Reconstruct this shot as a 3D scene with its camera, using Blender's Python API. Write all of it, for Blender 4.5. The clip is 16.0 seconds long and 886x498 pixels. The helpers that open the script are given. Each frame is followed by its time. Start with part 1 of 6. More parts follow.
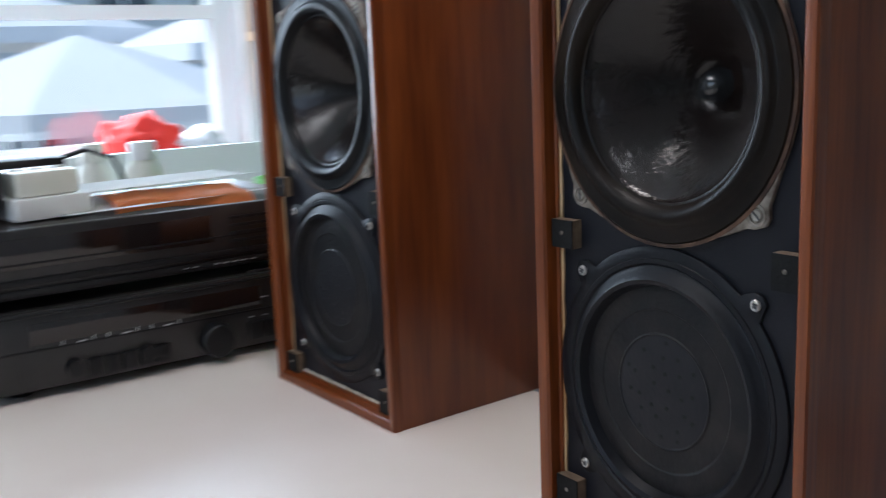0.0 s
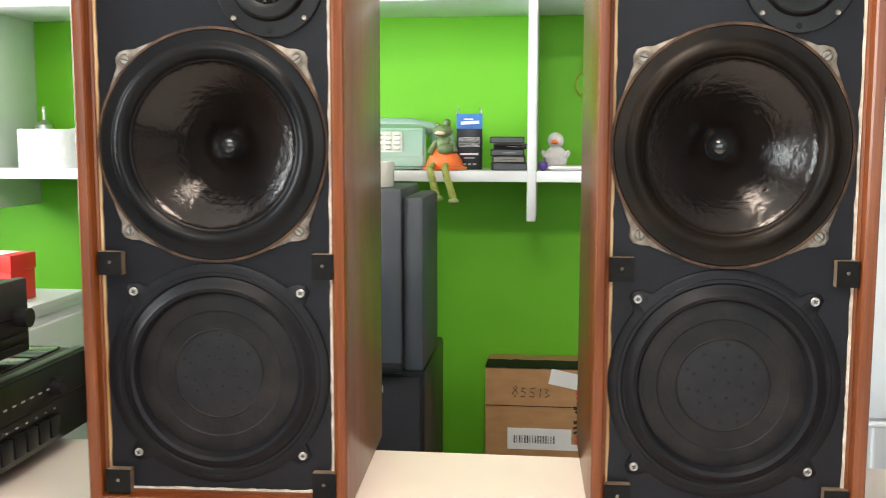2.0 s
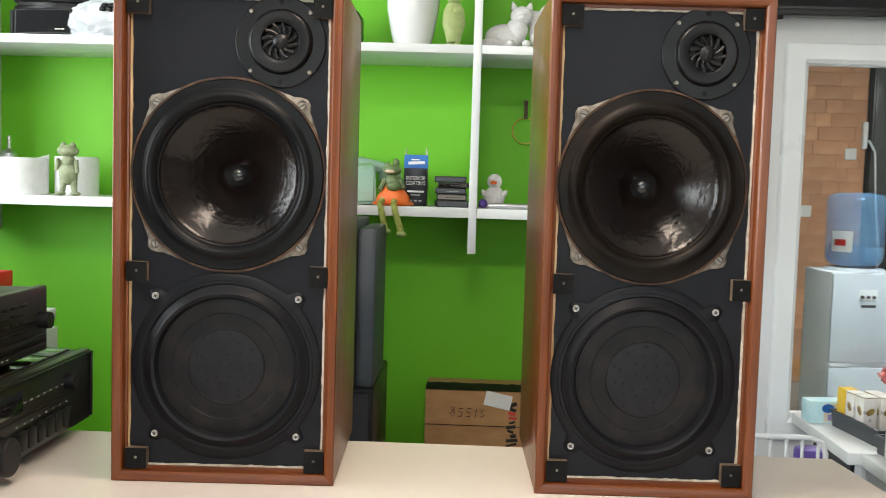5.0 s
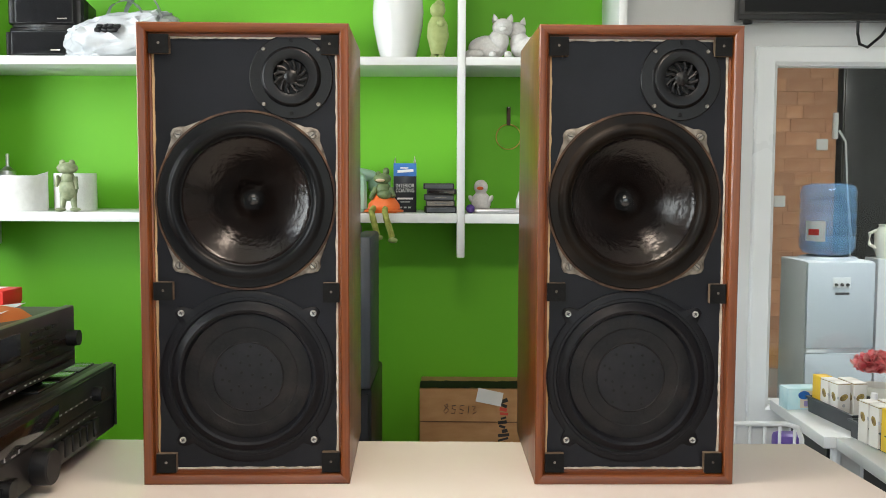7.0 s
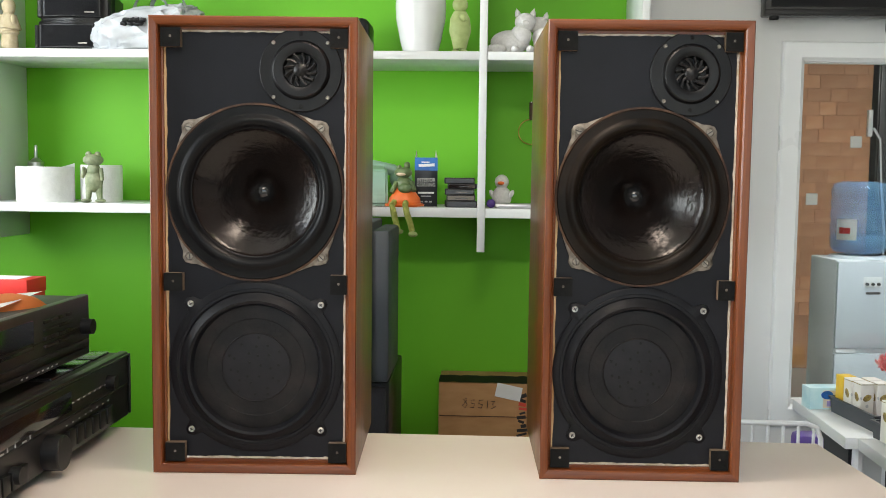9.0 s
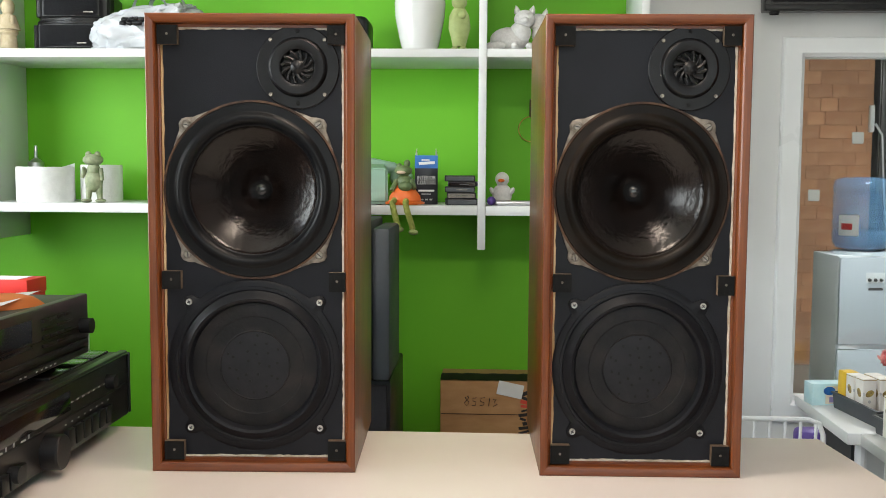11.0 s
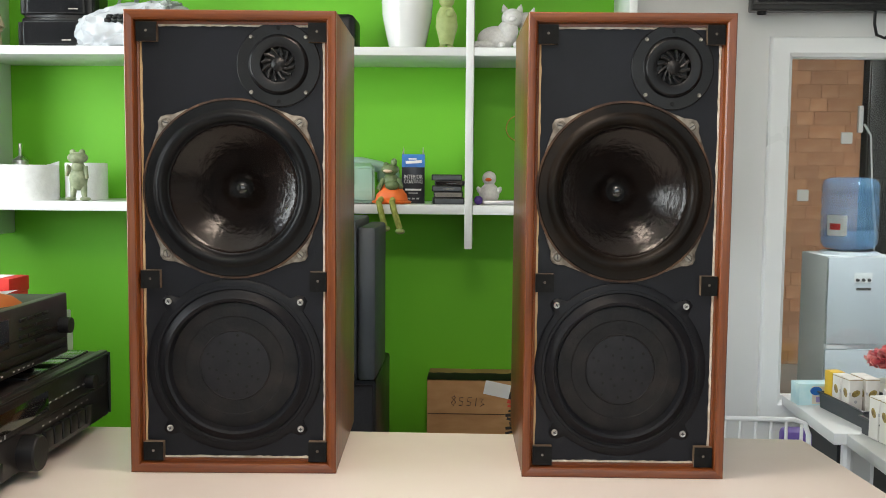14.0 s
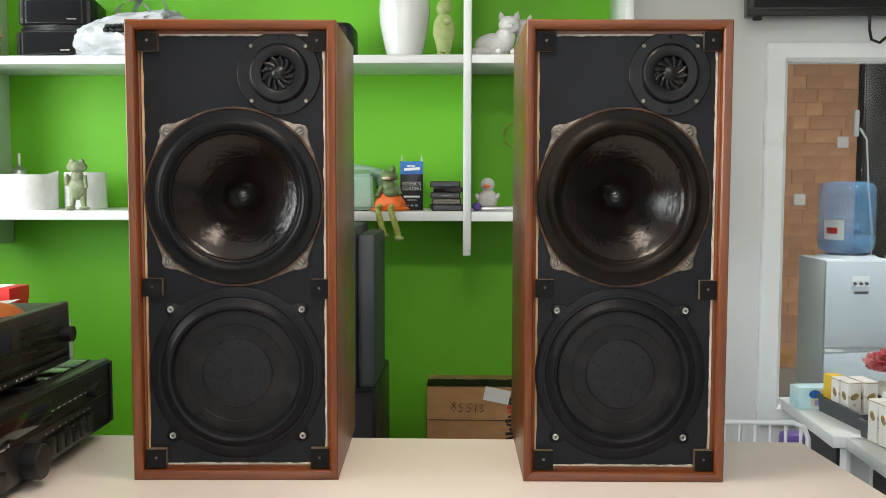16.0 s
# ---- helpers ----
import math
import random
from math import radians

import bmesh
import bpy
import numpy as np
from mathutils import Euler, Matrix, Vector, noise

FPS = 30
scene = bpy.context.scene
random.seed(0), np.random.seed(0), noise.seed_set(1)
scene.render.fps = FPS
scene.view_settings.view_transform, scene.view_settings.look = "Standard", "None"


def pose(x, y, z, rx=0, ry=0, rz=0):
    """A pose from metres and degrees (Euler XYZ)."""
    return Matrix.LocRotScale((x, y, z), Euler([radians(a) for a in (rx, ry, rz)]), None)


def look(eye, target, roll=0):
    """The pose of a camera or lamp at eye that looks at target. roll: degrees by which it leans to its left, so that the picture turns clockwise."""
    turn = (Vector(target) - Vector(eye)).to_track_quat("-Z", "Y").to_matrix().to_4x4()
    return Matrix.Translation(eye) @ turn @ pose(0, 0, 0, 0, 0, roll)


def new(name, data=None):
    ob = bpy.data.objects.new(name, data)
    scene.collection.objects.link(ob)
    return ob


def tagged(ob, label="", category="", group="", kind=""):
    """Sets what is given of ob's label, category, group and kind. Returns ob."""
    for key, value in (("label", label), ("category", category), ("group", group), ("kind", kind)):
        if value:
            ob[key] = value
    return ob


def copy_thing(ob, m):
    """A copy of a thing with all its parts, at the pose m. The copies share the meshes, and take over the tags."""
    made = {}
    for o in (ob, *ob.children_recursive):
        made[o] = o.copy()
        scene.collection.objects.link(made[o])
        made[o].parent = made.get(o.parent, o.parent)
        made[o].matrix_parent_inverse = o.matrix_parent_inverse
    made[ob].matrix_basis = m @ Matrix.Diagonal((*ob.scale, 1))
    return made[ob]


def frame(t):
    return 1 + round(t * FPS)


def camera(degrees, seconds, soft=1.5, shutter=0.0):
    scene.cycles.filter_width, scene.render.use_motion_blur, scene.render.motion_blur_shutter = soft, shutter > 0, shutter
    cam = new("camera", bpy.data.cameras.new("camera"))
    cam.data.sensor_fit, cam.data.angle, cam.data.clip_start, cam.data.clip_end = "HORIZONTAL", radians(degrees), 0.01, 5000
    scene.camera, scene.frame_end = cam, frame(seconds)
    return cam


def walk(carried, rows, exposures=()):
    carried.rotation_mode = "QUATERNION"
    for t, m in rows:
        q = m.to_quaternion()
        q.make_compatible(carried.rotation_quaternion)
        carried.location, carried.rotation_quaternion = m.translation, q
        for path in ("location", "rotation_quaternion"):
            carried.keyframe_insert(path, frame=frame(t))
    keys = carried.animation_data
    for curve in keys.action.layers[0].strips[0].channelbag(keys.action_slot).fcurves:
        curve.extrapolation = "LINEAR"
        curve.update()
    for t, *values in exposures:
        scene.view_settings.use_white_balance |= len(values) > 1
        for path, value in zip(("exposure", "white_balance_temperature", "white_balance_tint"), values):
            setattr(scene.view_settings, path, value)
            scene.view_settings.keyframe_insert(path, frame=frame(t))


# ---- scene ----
cam = camera(49.3, 16.0, soft=0.9, shutter=0.8)
PATH = [
    (0, (0.668, -0.456, 1.253), (-0.951, 0.656, 0.878), -2.4),
    (0.3, (0.627, -0.55, 1.261), (-0.798, 0.805, 0.894), -3.1),
    (0.5, (0.563, -0.578, 1.253), (-0.743, 0.897, 0.905), -3.7),
    (0.6, (0.517, -0.6, 1.256), (-0.711, 0.944, 0.926), -4.0),
    (0.9, (0.39, -0.645, 1.278), (-0.585, 1.078, 0.993), -3.4),
    (1, (0.352, -0.66, 1.264), (-0.531, 1.119, 1.021), -2.4),
    (1.2, (0.28, -0.702, 1.251), (-0.423, 1.157, 1.035), -1.5),
    (1.4, (0.194, -0.751, 1.24), (-0.329, 1.169, 1.035), 0.2),
    (1.5, (0.161, -0.778, 1.239), (-0.28, 1.162, 1.034), 0.2),
    (2, (0.076, -0.821, 1.238), (-0.141, 1.154, 1.012), 0.1),
    (2.5, (0.002, -0.884, 1.241), (-0.12, 1.102, 1.04), -0.9),
    (3, (0.014, -0.915, 1.242), (-0.088, 1.076, 1.079), -0.7),
    (3.5, (0.048, -0.946, 1.23), (-0.113, 1.042, 1.093), 0.3),
    (4, (0.065, -0.972, 1.227), (-0.101, 1.016, 1.085), 1.4),
    (4.5, (0.058, -0.986, 1.232), (-0.051, 1.006, 1.092), 1.8),
    (5, (0.041, -1.012, 1.232), (-0.02, 0.982, 1.092), 1.7),
    (5.2, (0.035, -1.015, 1.239), (-0.008, 0.979, 1.092), 1.7),
    (7.3, (0.017, -1.108, 1.26), (-0.005, 0.886, 1.111), 0.1),
    (7.5, (0.021, -1.108, 1.259), (-0.015, 0.886, 1.112), 0.3),
    (8, (0.028, -1.105, 1.261), (-0.04, 0.889, 1.122), 0.7),
    (8.5, (0.041, -1.105, 1.259), (-0.038, 0.888, 1.109), 1.0),
    (9, (0.046, -1.106, 1.259), (-0.038, 0.886, 1.099), 0.7),
    (9.5, (0.048, -1.102, 1.26), (-0.04, 0.889, 1.097), 0.3),
    (12, (0.056, -1.103, 1.254), (-0.037, 0.889, 1.092), 0.5),
    (12.5, (0.066, -1.099, 1.255), (-0.025, 0.892, 1.089), 0.7),
    (13, (0.065, -1.099, 1.255), (-0.019, 0.892, 1.091), 0.8),
    (13.5, (0.064, -1.096, 1.255), (-0.014, 0.895, 1.091), 0.6),
    (14, (0.061, -1.094, 1.256), (-0.01, 0.898, 1.092), 0.5),
    (14.5, (0.06, -1.097, 1.256), (-0.012, 0.895, 1.091), 0.2),
    (15, (0.059, -1.099, 1.257), (-0.011, 0.893, 1.094), 0.0),
    (15.5, (0.059, -1.098, 1.256), (-0.007, 0.894, 1.099), 0.0),
    (16, (0.058, -1.101, 1.256), (-0.008, 0.892, 1.106), 0.1),
]
walk(cam, [(t, look(eye, target, roll)) for t, eye, target, roll in PATH],
     exposures=[(0.0, 0.22, 5600, 10), (0.5, 0.25, 5800, 10), (1.0, 0.64, 6100, 11), (1.2, 1.02, 6450, 13), (1.5, 1.24, 6650, 14), (2.0, 1.42, 6900, 11), (3.5, 1.20, 6900, 10), (5.0, 0.94, 6900, 10), (7.5, 0.80, 6900, 10), (16.0, 0.72, 6900, 10)])


# world and lights
D = 0.90          # height of the desk top
WALL_Y = 1.50     # face of the green wall
WIN_X = -1.80     # face of the window wall

world = bpy.data.worlds.new("sky")
scene.world = world
world.use_nodes = True
_sky = world.node_tree.nodes.new("ShaderNodeTexSky")
_sky.sky_type, _sky.sun_disc = "NISHITA", False
_sky.sun_elevation, _sky.sun_rotation = radians(48), radians(215)
_sky.dust_density, _sky.ozone_density = 0.3, 3.0
world.node_tree.links.new(_sky.outputs[0], world.node_tree.nodes["Background"].inputs[0])
world.node_tree.nodes["Background"].inputs[1].default_value = 0.15


def sun_lamp(strength, direction):
    d = bpy.data.lights.new("sun", "SUN")
    d.energy, d.angle, d.color = strength, radians(0.5), (1.0, 0.95, 0.88)
    ob = new("sun", d)
    ob.matrix_world = look(Vector(direction) * 20, (0, 0, 0))


def area_lamp(name, loc, target, sx, sy, watts, col=(1, 1, 1)):
    d = bpy.data.lights.new(name, "AREA")
    d.shape, d.size, d.size_y, d.energy, d.color = "RECTANGLE", sx, sy, watts, col
    ob = new(name, d)
    ob.matrix_world = look(loc, target)


sun_lamp(4.0, (-0.38, -0.55, 0.74))
area_lamp("ceiling_lamp", (-0.15, -1.7, 2.66), (-0.1, 0.5, 0.4), 0.9, 0.3, 14, (1.0, 0.93, 0.85))
area_lamp("pendant_lamp", (0.01, -0.10, 1.80), (0.01, -0.05, 0), 0.17, 0.17, 1.8, (1.0, 0.84, 0.72))
area_lamp("window_daylight", (-1.77, -0.165, 1.52), (0, -0.165, 1.42), 1.45, 0.92, 31, (0.86, 0.95, 1.0))
# added fill by the corner opening, brightens the left of the green wall
area_lamp("blind_daylight", (-1.78, 1.13, 1.70), (0, 1.10, 1.2), 0.62, 1.25, 4.5, (0.9, 0.97, 1.0))
area_lamp("street_window_daylight", (0.4, -3.35, 1.6), (0.2, 0, 1.2), 2.6, 1.5, 8, (0.9, 0.96, 1.0))
# unseen fill added to light the back room evenly from the front
area_lamp("room_lamp", (2.0, 2.5, 2.62), (2.0, 2.6, 0), 1.0, 1.0, 34, (0.93, 0.97, 1.0))


# materials
def material(name, col, rough=0.5, metal=0.0, col2=None, scale=20.0, stretch=(1, 1, 1), bump=0.0, bump_scale=None, coat=0.0,
             rough_var=0.0, detail=4.0, contrast=(0.3, 0.7), spec=0.5, sheen=0.0):
    """A surface with two-scale colour variation, uneven gloss and fine relief."""
    m = bpy.data.materials.new(name)
    m.use_nodes = True
    nt = m.node_tree
    b = nt.nodes["Principled BSDF"]
    b.inputs["Base Color"].default_value = (*col, 1)
    b.inputs["Roughness"].default_value = rough
    b.inputs["Metallic"].default_value = metal
    b.inputs["Coat Weight"].default_value = coat
    b.inputs["Coat Roughness"].default_value = 0.12
    b.inputs["Specular IOR Level"].default_value = spec
    b.inputs["Sheen Weight"].default_value = sheen
    tc = nt.nodes.new("ShaderNodeTexCoord")
    mp = nt.nodes.new("ShaderNodeMapping")
    mp.inputs["Scale"].default_value = stretch
    nt.links.new(tc.outputs["Object"], mp.inputs["Vector"])
    n1 = nt.nodes.new("ShaderNodeTexNoise")
    n1.inputs["Scale"].default_value, n1.inputs["Detail"].default_value = scale, detail
    nt.links.new(mp.outputs[0], n1.inputs["Vector"])
    if col2 is not None:
        ramp = nt.nodes.new("ShaderNodeValToRGB")
        ramp.color_ramp.elements[0].position, ramp.color_ramp.elements[1].position = contrast
        ramp.color_ramp.elements[0].color, ramp.color_ramp.elements[1].color = (*col, 1), (*col2, 1)
        nt.links.new(n1.outputs["Fac"], ramp.inputs["Fac"])
        nt.links.new(ramp.outputs["Color"], b.inputs["Base Color"])
    if rough_var:
        n2 = nt.nodes.new("ShaderNodeTexNoise")
        n2.inputs["Scale"].default_value, n2.inputs["Detail"].default_value = scale * 0.37, 5.0
        nt.links.new(mp.outputs[0], n2.inputs["Vector"])
        mr = nt.nodes.new("ShaderNodeMapRange")
        mr.inputs["To Min"].default_value, mr.inputs["To Max"].default_value = max(0.02, rough - rough_var), rough + rough_var
        nt.links.new(n2.outputs["Fac"], mr.inputs["Value"])
        nt.links.new(mr.outputs["Result"], b.inputs["Roughness"])
    if bump:
        n3 = nt.nodes.new("ShaderNodeTexNoise")
        n3.inputs["Scale"].default_value, n3.inputs["Detail"].default_value = bump_scale or scale * 3, 4.0
        nt.links.new(mp.outputs[0], n3.inputs["Vector"])
        bp = nt.nodes.new("ShaderNodeBump")
        bp.inputs["Strength"].default_value, bp.inputs["Distance"].default_value = bump, 0.002
        nt.links.new(n3.outputs["Fac"], bp.inputs["Height"])
        nt.links.new(bp.outputs[0], b.inputs["Normal"])
    return m


def clear_glass(name, tint=(1, 1, 1), gloss=0.06, rough=0.0):
    """A thin pane: mostly see-through, with a mirror-like sheen."""
    m = bpy.data.materials.new(name)
    m.use_nodes = True
    nt = m.node_tree
    nt.nodes.remove(nt.nodes["Principled BSDF"])
    tr, gl, mx = nt.nodes.new("ShaderNodeBsdfTransparent"), nt.nodes.new("ShaderNodeBsdfGlossy"), nt.nodes.new("ShaderNodeMixShader")
    tr.inputs[0].default_value = (*tint, 1)
    gl.inputs["Roughness"].default_value = rough
    mx.inputs[0].default_value = gloss
    nt.links.new(tr.outputs[0], mx.inputs[1])
    nt.links.new(gl.outputs[0], mx.inputs[2])
    nt.links.new(mx.outputs[0], nt.nodes["Material Output"].inputs[0])
    return m


def wood(name, dark, light, rough, axis="z", coat=0.0):
    """Veneer whose grain runs along one axis: long fibres plus broad cathedral bands."""
    m = bpy.data.materials.new(name)
    m.use_nodes = True
    nt = m.node_tree
    b = nt.nodes["Principled BSDF"]
    tc, mp, mp2 = nt.nodes.new("ShaderNodeTexCoord"), nt.nodes.new("ShaderNodeMapping"), nt.nodes.new("ShaderNodeMapping")
    k = {"x": 0, "y": 1, "z": 2}[axis]
    s1, s2 = [1.0, 1.0, 1.0], [1.0, 1.0, 1.0]
    s1[k], s2[k] = 0.03, 0.12
    mp.inputs["Scale"].default_value, mp2.inputs["Scale"].default_value = s1, s2
    fib, band, mixn = nt.nodes.new("ShaderNodeTexNoise"), nt.nodes.new("ShaderNodeTexNoise"), nt.nodes.new("ShaderNodeMath")
    fib.inputs["Scale"].default_value, fib.inputs["Detail"].default_value = 420, 3
    band.inputs["Scale"].default_value, band.inputs["Detail"].default_value, band.inputs["Distortion"].default_value = 34, 3, 0.6
    nt.links.new(tc.outputs["Object"], mp.inputs[0])
    nt.links.new(tc.outputs["Object"], mp2.inputs[0])
    nt.links.new(mp.outputs[0], fib.inputs["Vector"])
    nt.links.new(mp2.outputs[0], band.inputs["Vector"])
    mixn.operation = "MULTIPLY_ADD"
    mixn.inputs[1].default_value = 0.45
    half = nt.nodes.new("ShaderNodeMath")
    half.operation, half.inputs[1].default_value = "MULTIPLY", 0.55
    nt.links.new(band.outputs["Fac"], half.inputs[0])
    nt.links.new(fib.outputs["Fac"], mixn.inputs[0])
    nt.links.new(half.outputs[0], mixn.inputs[2])
    ramp = nt.nodes.new("ShaderNodeValToRGB")
    ramp.color_ramp.elements[0].position, ramp.color_ramp.elements[1].position = 0.34, 0.64
    ramp.color_ramp.elements[0].color, ramp.color_ramp.elements[1].color = (*dark, 1), (*light, 1)
    nt.links.new(mixn.outputs[0], ramp.inputs[0])
    nt.links.new(ramp.outputs[0], b.inputs["Base Color"])
    b.inputs["Roughness"].default_value = rough
    b.inputs["Specular IOR Level"].default_value = 0.35
    b.inputs["Coat Weight"].default_value, b.inputs["Coat Roughness"].default_value = coat, 0.20
    bp = nt.nodes.new("ShaderNodeBump")
    bp.inputs["Strength"].default_value, bp.inputs["Distance"].default_value = 0.12, 0.001
    nt.links.new(fib.outputs["Fac"], bp.inputs["Height"])
    nt.links.new(bp.outputs[0], b.inputs["Normal"])
    return m


M = {}
M["veneer"] = wood("walnut_veneer", (0.092, 0.0190, 0.0034), (0.205, 0.050, 0.0074), 0.38, "z", 0.26)
M["veneer_x"] = wood("walnut_veneer_cross", (0.098, 0.0205, 0.0036), (0.215, 0.053, 0.0078), 0.38, "x", 0.26)
M["raw_wood"] = material("raw_timber_edge", (0.30, 0.15, 0.05), 0.75, col2=(0.62, 0.45, 0.26), scale=60, stretch=(1, 1, 0.15), bump=0.3)
M["chipboard"] = material("pale_chipped_edge", (0.45, 0.36, 0.26), 0.85, col2=(0.75, 0.70, 0.62), scale=110, bump=0.6)
# base leans blue: the window's sheen is mixed into the black
M["baffle"] = material("black_painted_board", (0.0056, 0.0062, 0.0094), 0.42, col2=(0.0096, 0.0103, 0.0150), scale=14, bump=0.10, bump_scale=700, rough_var=0.14, contrast=(0.35, 0.75), spec=0.22)
M["felt"] = material("black_pad", (0.004, 0.004, 0.004), 0.6, col2=(0.008, 0.008, 0.008), scale=90, bump=0.3, spec=0.15)
M["pad_edge"] = material("pad_fibre_edge", (0.12, 0.08, 0.05), 0.8, col2=(0.2, 0.14, 0.09), scale=150, bump=0.3)
M["rubber"] = material("black_rubber", (0.0035, 0.0036, 0.0044), 0.35, col2=(0.0075, 0.0075, 0.008), scale=25, bump=0.12, bump_scale=300, rough_var=0.12, spec=0.16)
M["rubber_grey"] = material("greyed_soft_rubber", (0.0062, 0.0066, 0.0084), 0.42, col2=(0.0115, 0.0116, 0.0140), scale=18, bump=0.15, bump_scale=260, rough_var=0.14, spec=0.17, detail=7)
M["rubber_brown"] = material("aged_brown_rubber", (0.0055, 0.0040, 0.0030), 0.40, col2=(0.021, 0.013, 0.008), scale=12, bump=0.15, bump_scale=200, rough_var=0.14, spec=0.13, contrast=(0.42, 0.75))
M["cone"] = material("coated_paper_cone", (0.0050, 0.0036, 0.0033), 0.20, col2=(0.014, 0.0088, 0.0074), scale=22, bump=0.34, bump_scale=170, rough_var=0.09, spec=0.36, detail=6)
M["cap"] = material("shiny_dust_cap", (0.012, 0.012, 0.013), 0.18, coat=0.5, bump=0.4, bump_scale=140)
M["cast"] = material("dull_grey_metal", (0.075, 0.060, 0.045), 0.55, metal=0.3, col2=(0.33, 0.30, 0.26), scale=95, bump=0.35, rough_var=0.1, detail=6)
M["gasket"] = material("tan_gasket", (0.028, 0.014, 0.009), 0.85, col2=(0.13, 0.07, 0.04), scale=45, bump=0.4, contrast=(0.4, 0.72))
M["screw"] = material("bright_screw", (0.42, 0.41, 0.39), 0.4, metal=0.85, col2=(0.60, 0.59, 0.56), scale=200)
M["screw_dull"] = material("dulled_screw", (0.19, 0.17, 0.145), 0.5, metal=0.7, col2=(0.36, 0.34, 0.30), scale=150)
# slots aren't cut: dark bars on the heads carry their shade as colour
M["screw_dark"] = material("slot_shade", (0.05, 0.05, 0.05), 0.6)
M["plastic_black"] = material("black_plastic", (0.007, 0.007, 0.008), 0.38, col2=(0.012, 0.012, 0.013), scale=30, bump=0.08, bump_scale=500, rough_var=0.08, spec=0.3)
M["passive"] = material("dark_foam_disc", (0.0078, 0.0078, 0.0090), 0.50, col2=(0.025, 0.0212, 0.0195), scale=24, bump=0.3, bump_scale=220, rough_var=0.14, spec=0.2, detail=8, contrast=(0.40, 0.74))
M["passive_mid"] = material("dark_disc_centre", (0.0105, 0.0108, 0.0135), 0.46, col2=(0.0165, 0.0165, 0.0190), scale=50, bump=0.15, bump_scale=300, spec=0.2)
# near black for the shade inside holes, which are small raised discs
M["hole"] = material("hole_shade", (0.002, 0.002, 0.002), 0.9)
M["desk"] = material("cream_laminate", (0.80, 0.70, 0.635), 0.34, col2=(0.84, 0.75, 0.69), scale=7, bump=0.03, bump_scale=500, rough_var=0.03)
M["green"] = material("lime_green_wall_paint", (0.115, 0.44, 0.008), 0.62, col2=(0.135, 0.48, 0.011), scale=2.2, bump=0.12, bump_scale=240, rough_var=0.08)
M["white_wall"] = material("white_wall_paint", (0.66, 0.67, 0.67), 0.65, col2=(0.71, 0.72, 0.72), scale=2.5, bump=0.12, bump_scale=220)
M["white_board"] = material("white_melamine", (0.66, 0.67, 0.665), 0.35, col2=(0.72, 0.73, 0.725), scale=4, bump=0.04, bump_scale=300, rough_var=0.06)
M["upvc"] = material("white_window_profile", (0.77, 0.79, 0.80), 0.28, col2=(0.81, 0.83, 0.84), scale=5, rough_var=0.06)
M["ceiling"] = material("white_ceiling_paint", (0.78, 0.77, 0.75), 0.8, col2=(0.82, 0.81, 0.79), scale=3, bump=0.1, bump_scale=200)
M["floor"] = material("grey_beige_floor_tile", (0.34, 0.31, 0.28), 0.35, col2=(0.42, 0.39, 0.35), scale=5, rough_var=0.1)
M["amp"] = material("black_hifi_metal", (0.014, 0.0135, 0.0135), 0.32, col2=(0.023, 0.021, 0.021), scale=40, bump=0.06, bump_scale=600, rough_var=0.08)
M["amp_top"] = material("black_steel_cover", (0.020, 0.018, 0.017), 0.42, metal=0.2, col2=(0.035, 0.030, 0.027), scale=25, bump=0.1, bump_scale=600, rough_var=0.1)
M["amp_lid"] = material("glossy_black_lid", (0.020, 0.020, 0.021), 0.22, col2=(0.030, 0.030, 0.031), scale=20, coat=0.6, rough_var=0.06)
M["amp_glass"] = material("smoked_display", (0.012, 0.008, 0.008), 0.1, coat=0.5)
M["legend"] = material("pale_grey_legend", (0.45, 0.46, 0.46), 0.5)
M["charcoal"] = material("charcoal_cabinet", (0.034, 0.040, 0.048), 0.5, col2=(0.046, 0.052, 0.060), scale=12, bump=0.15, bump_scale=350, rough_var=0.1)
M["cloth_black"] = material("black_speaker_cloth", (0.008, 0.008, 0.011), 0.9, col2=(0.016, 0.016, 0.020), scale=300, bump=0.5, bump_scale=900)
M["cardboard"] = material("brown_cardboard", (0.42, 0.215, 0.088), 0.8, col2=(0.52, 0.29, 0.135), scale=14, bump=0.2, bump_scale=180, stretch=(1, 1, 3))
M["paper"] = material("white_paper", (0.78, 0.78, 0.77), 0.8, col2=(0.84, 0.84, 0.83), scale=18, bump=0.1)
M["tissue"] = material("soft_white_tissue", (0.70, 0.70, 0.69), 0.9, col2=(0.77, 0.77, 0.76), scale=60, bump=0.5, bump_scale=130)
M["orange_paper"] = material("orange_paper", (0.72, 0.20, 0.045), 0.75, col2=(0.80, 0.27, 0.08), scale=15, bump=0.2)
M["red"] = material("red_card", (0.62, 0.018, 0.014), 0.5, col2=(0.70, 0.03, 0.02), scale=10)
M["red_ink"] = material("red_tape_print", (0.65, 0.07, 0.04), 0.5)
M["black_ink"] = material("black_ink", (0.02, 0.017, 0.016), 0.6)
M["ceramic"] = material("glazed_white_ceramic", (0.66, 0.665, 0.66), 0.12, col2=(0.71, 0.715, 0.71), scale=9, coat=0.4)
M["stone_white"] = material("speckled_white_plaster", (0.62, 0.61, 0.60), 0.7, col2=(0.74, 0.73, 0.72), scale=160, bump=0.4)
M["frog"] = material("painted_green_frog", (0.14, 0.18, 0.09), 0.45, col2=(0.36, 0.39, 0.25), scale=55, bump=0.4, bump_scale=160)
M["frog_dark"] = material("dark_green_paint", (0.07, 0.12, 0.045), 0.4, col2=(0.17, 0.22, 0.09), scale=70, bump=0.3)
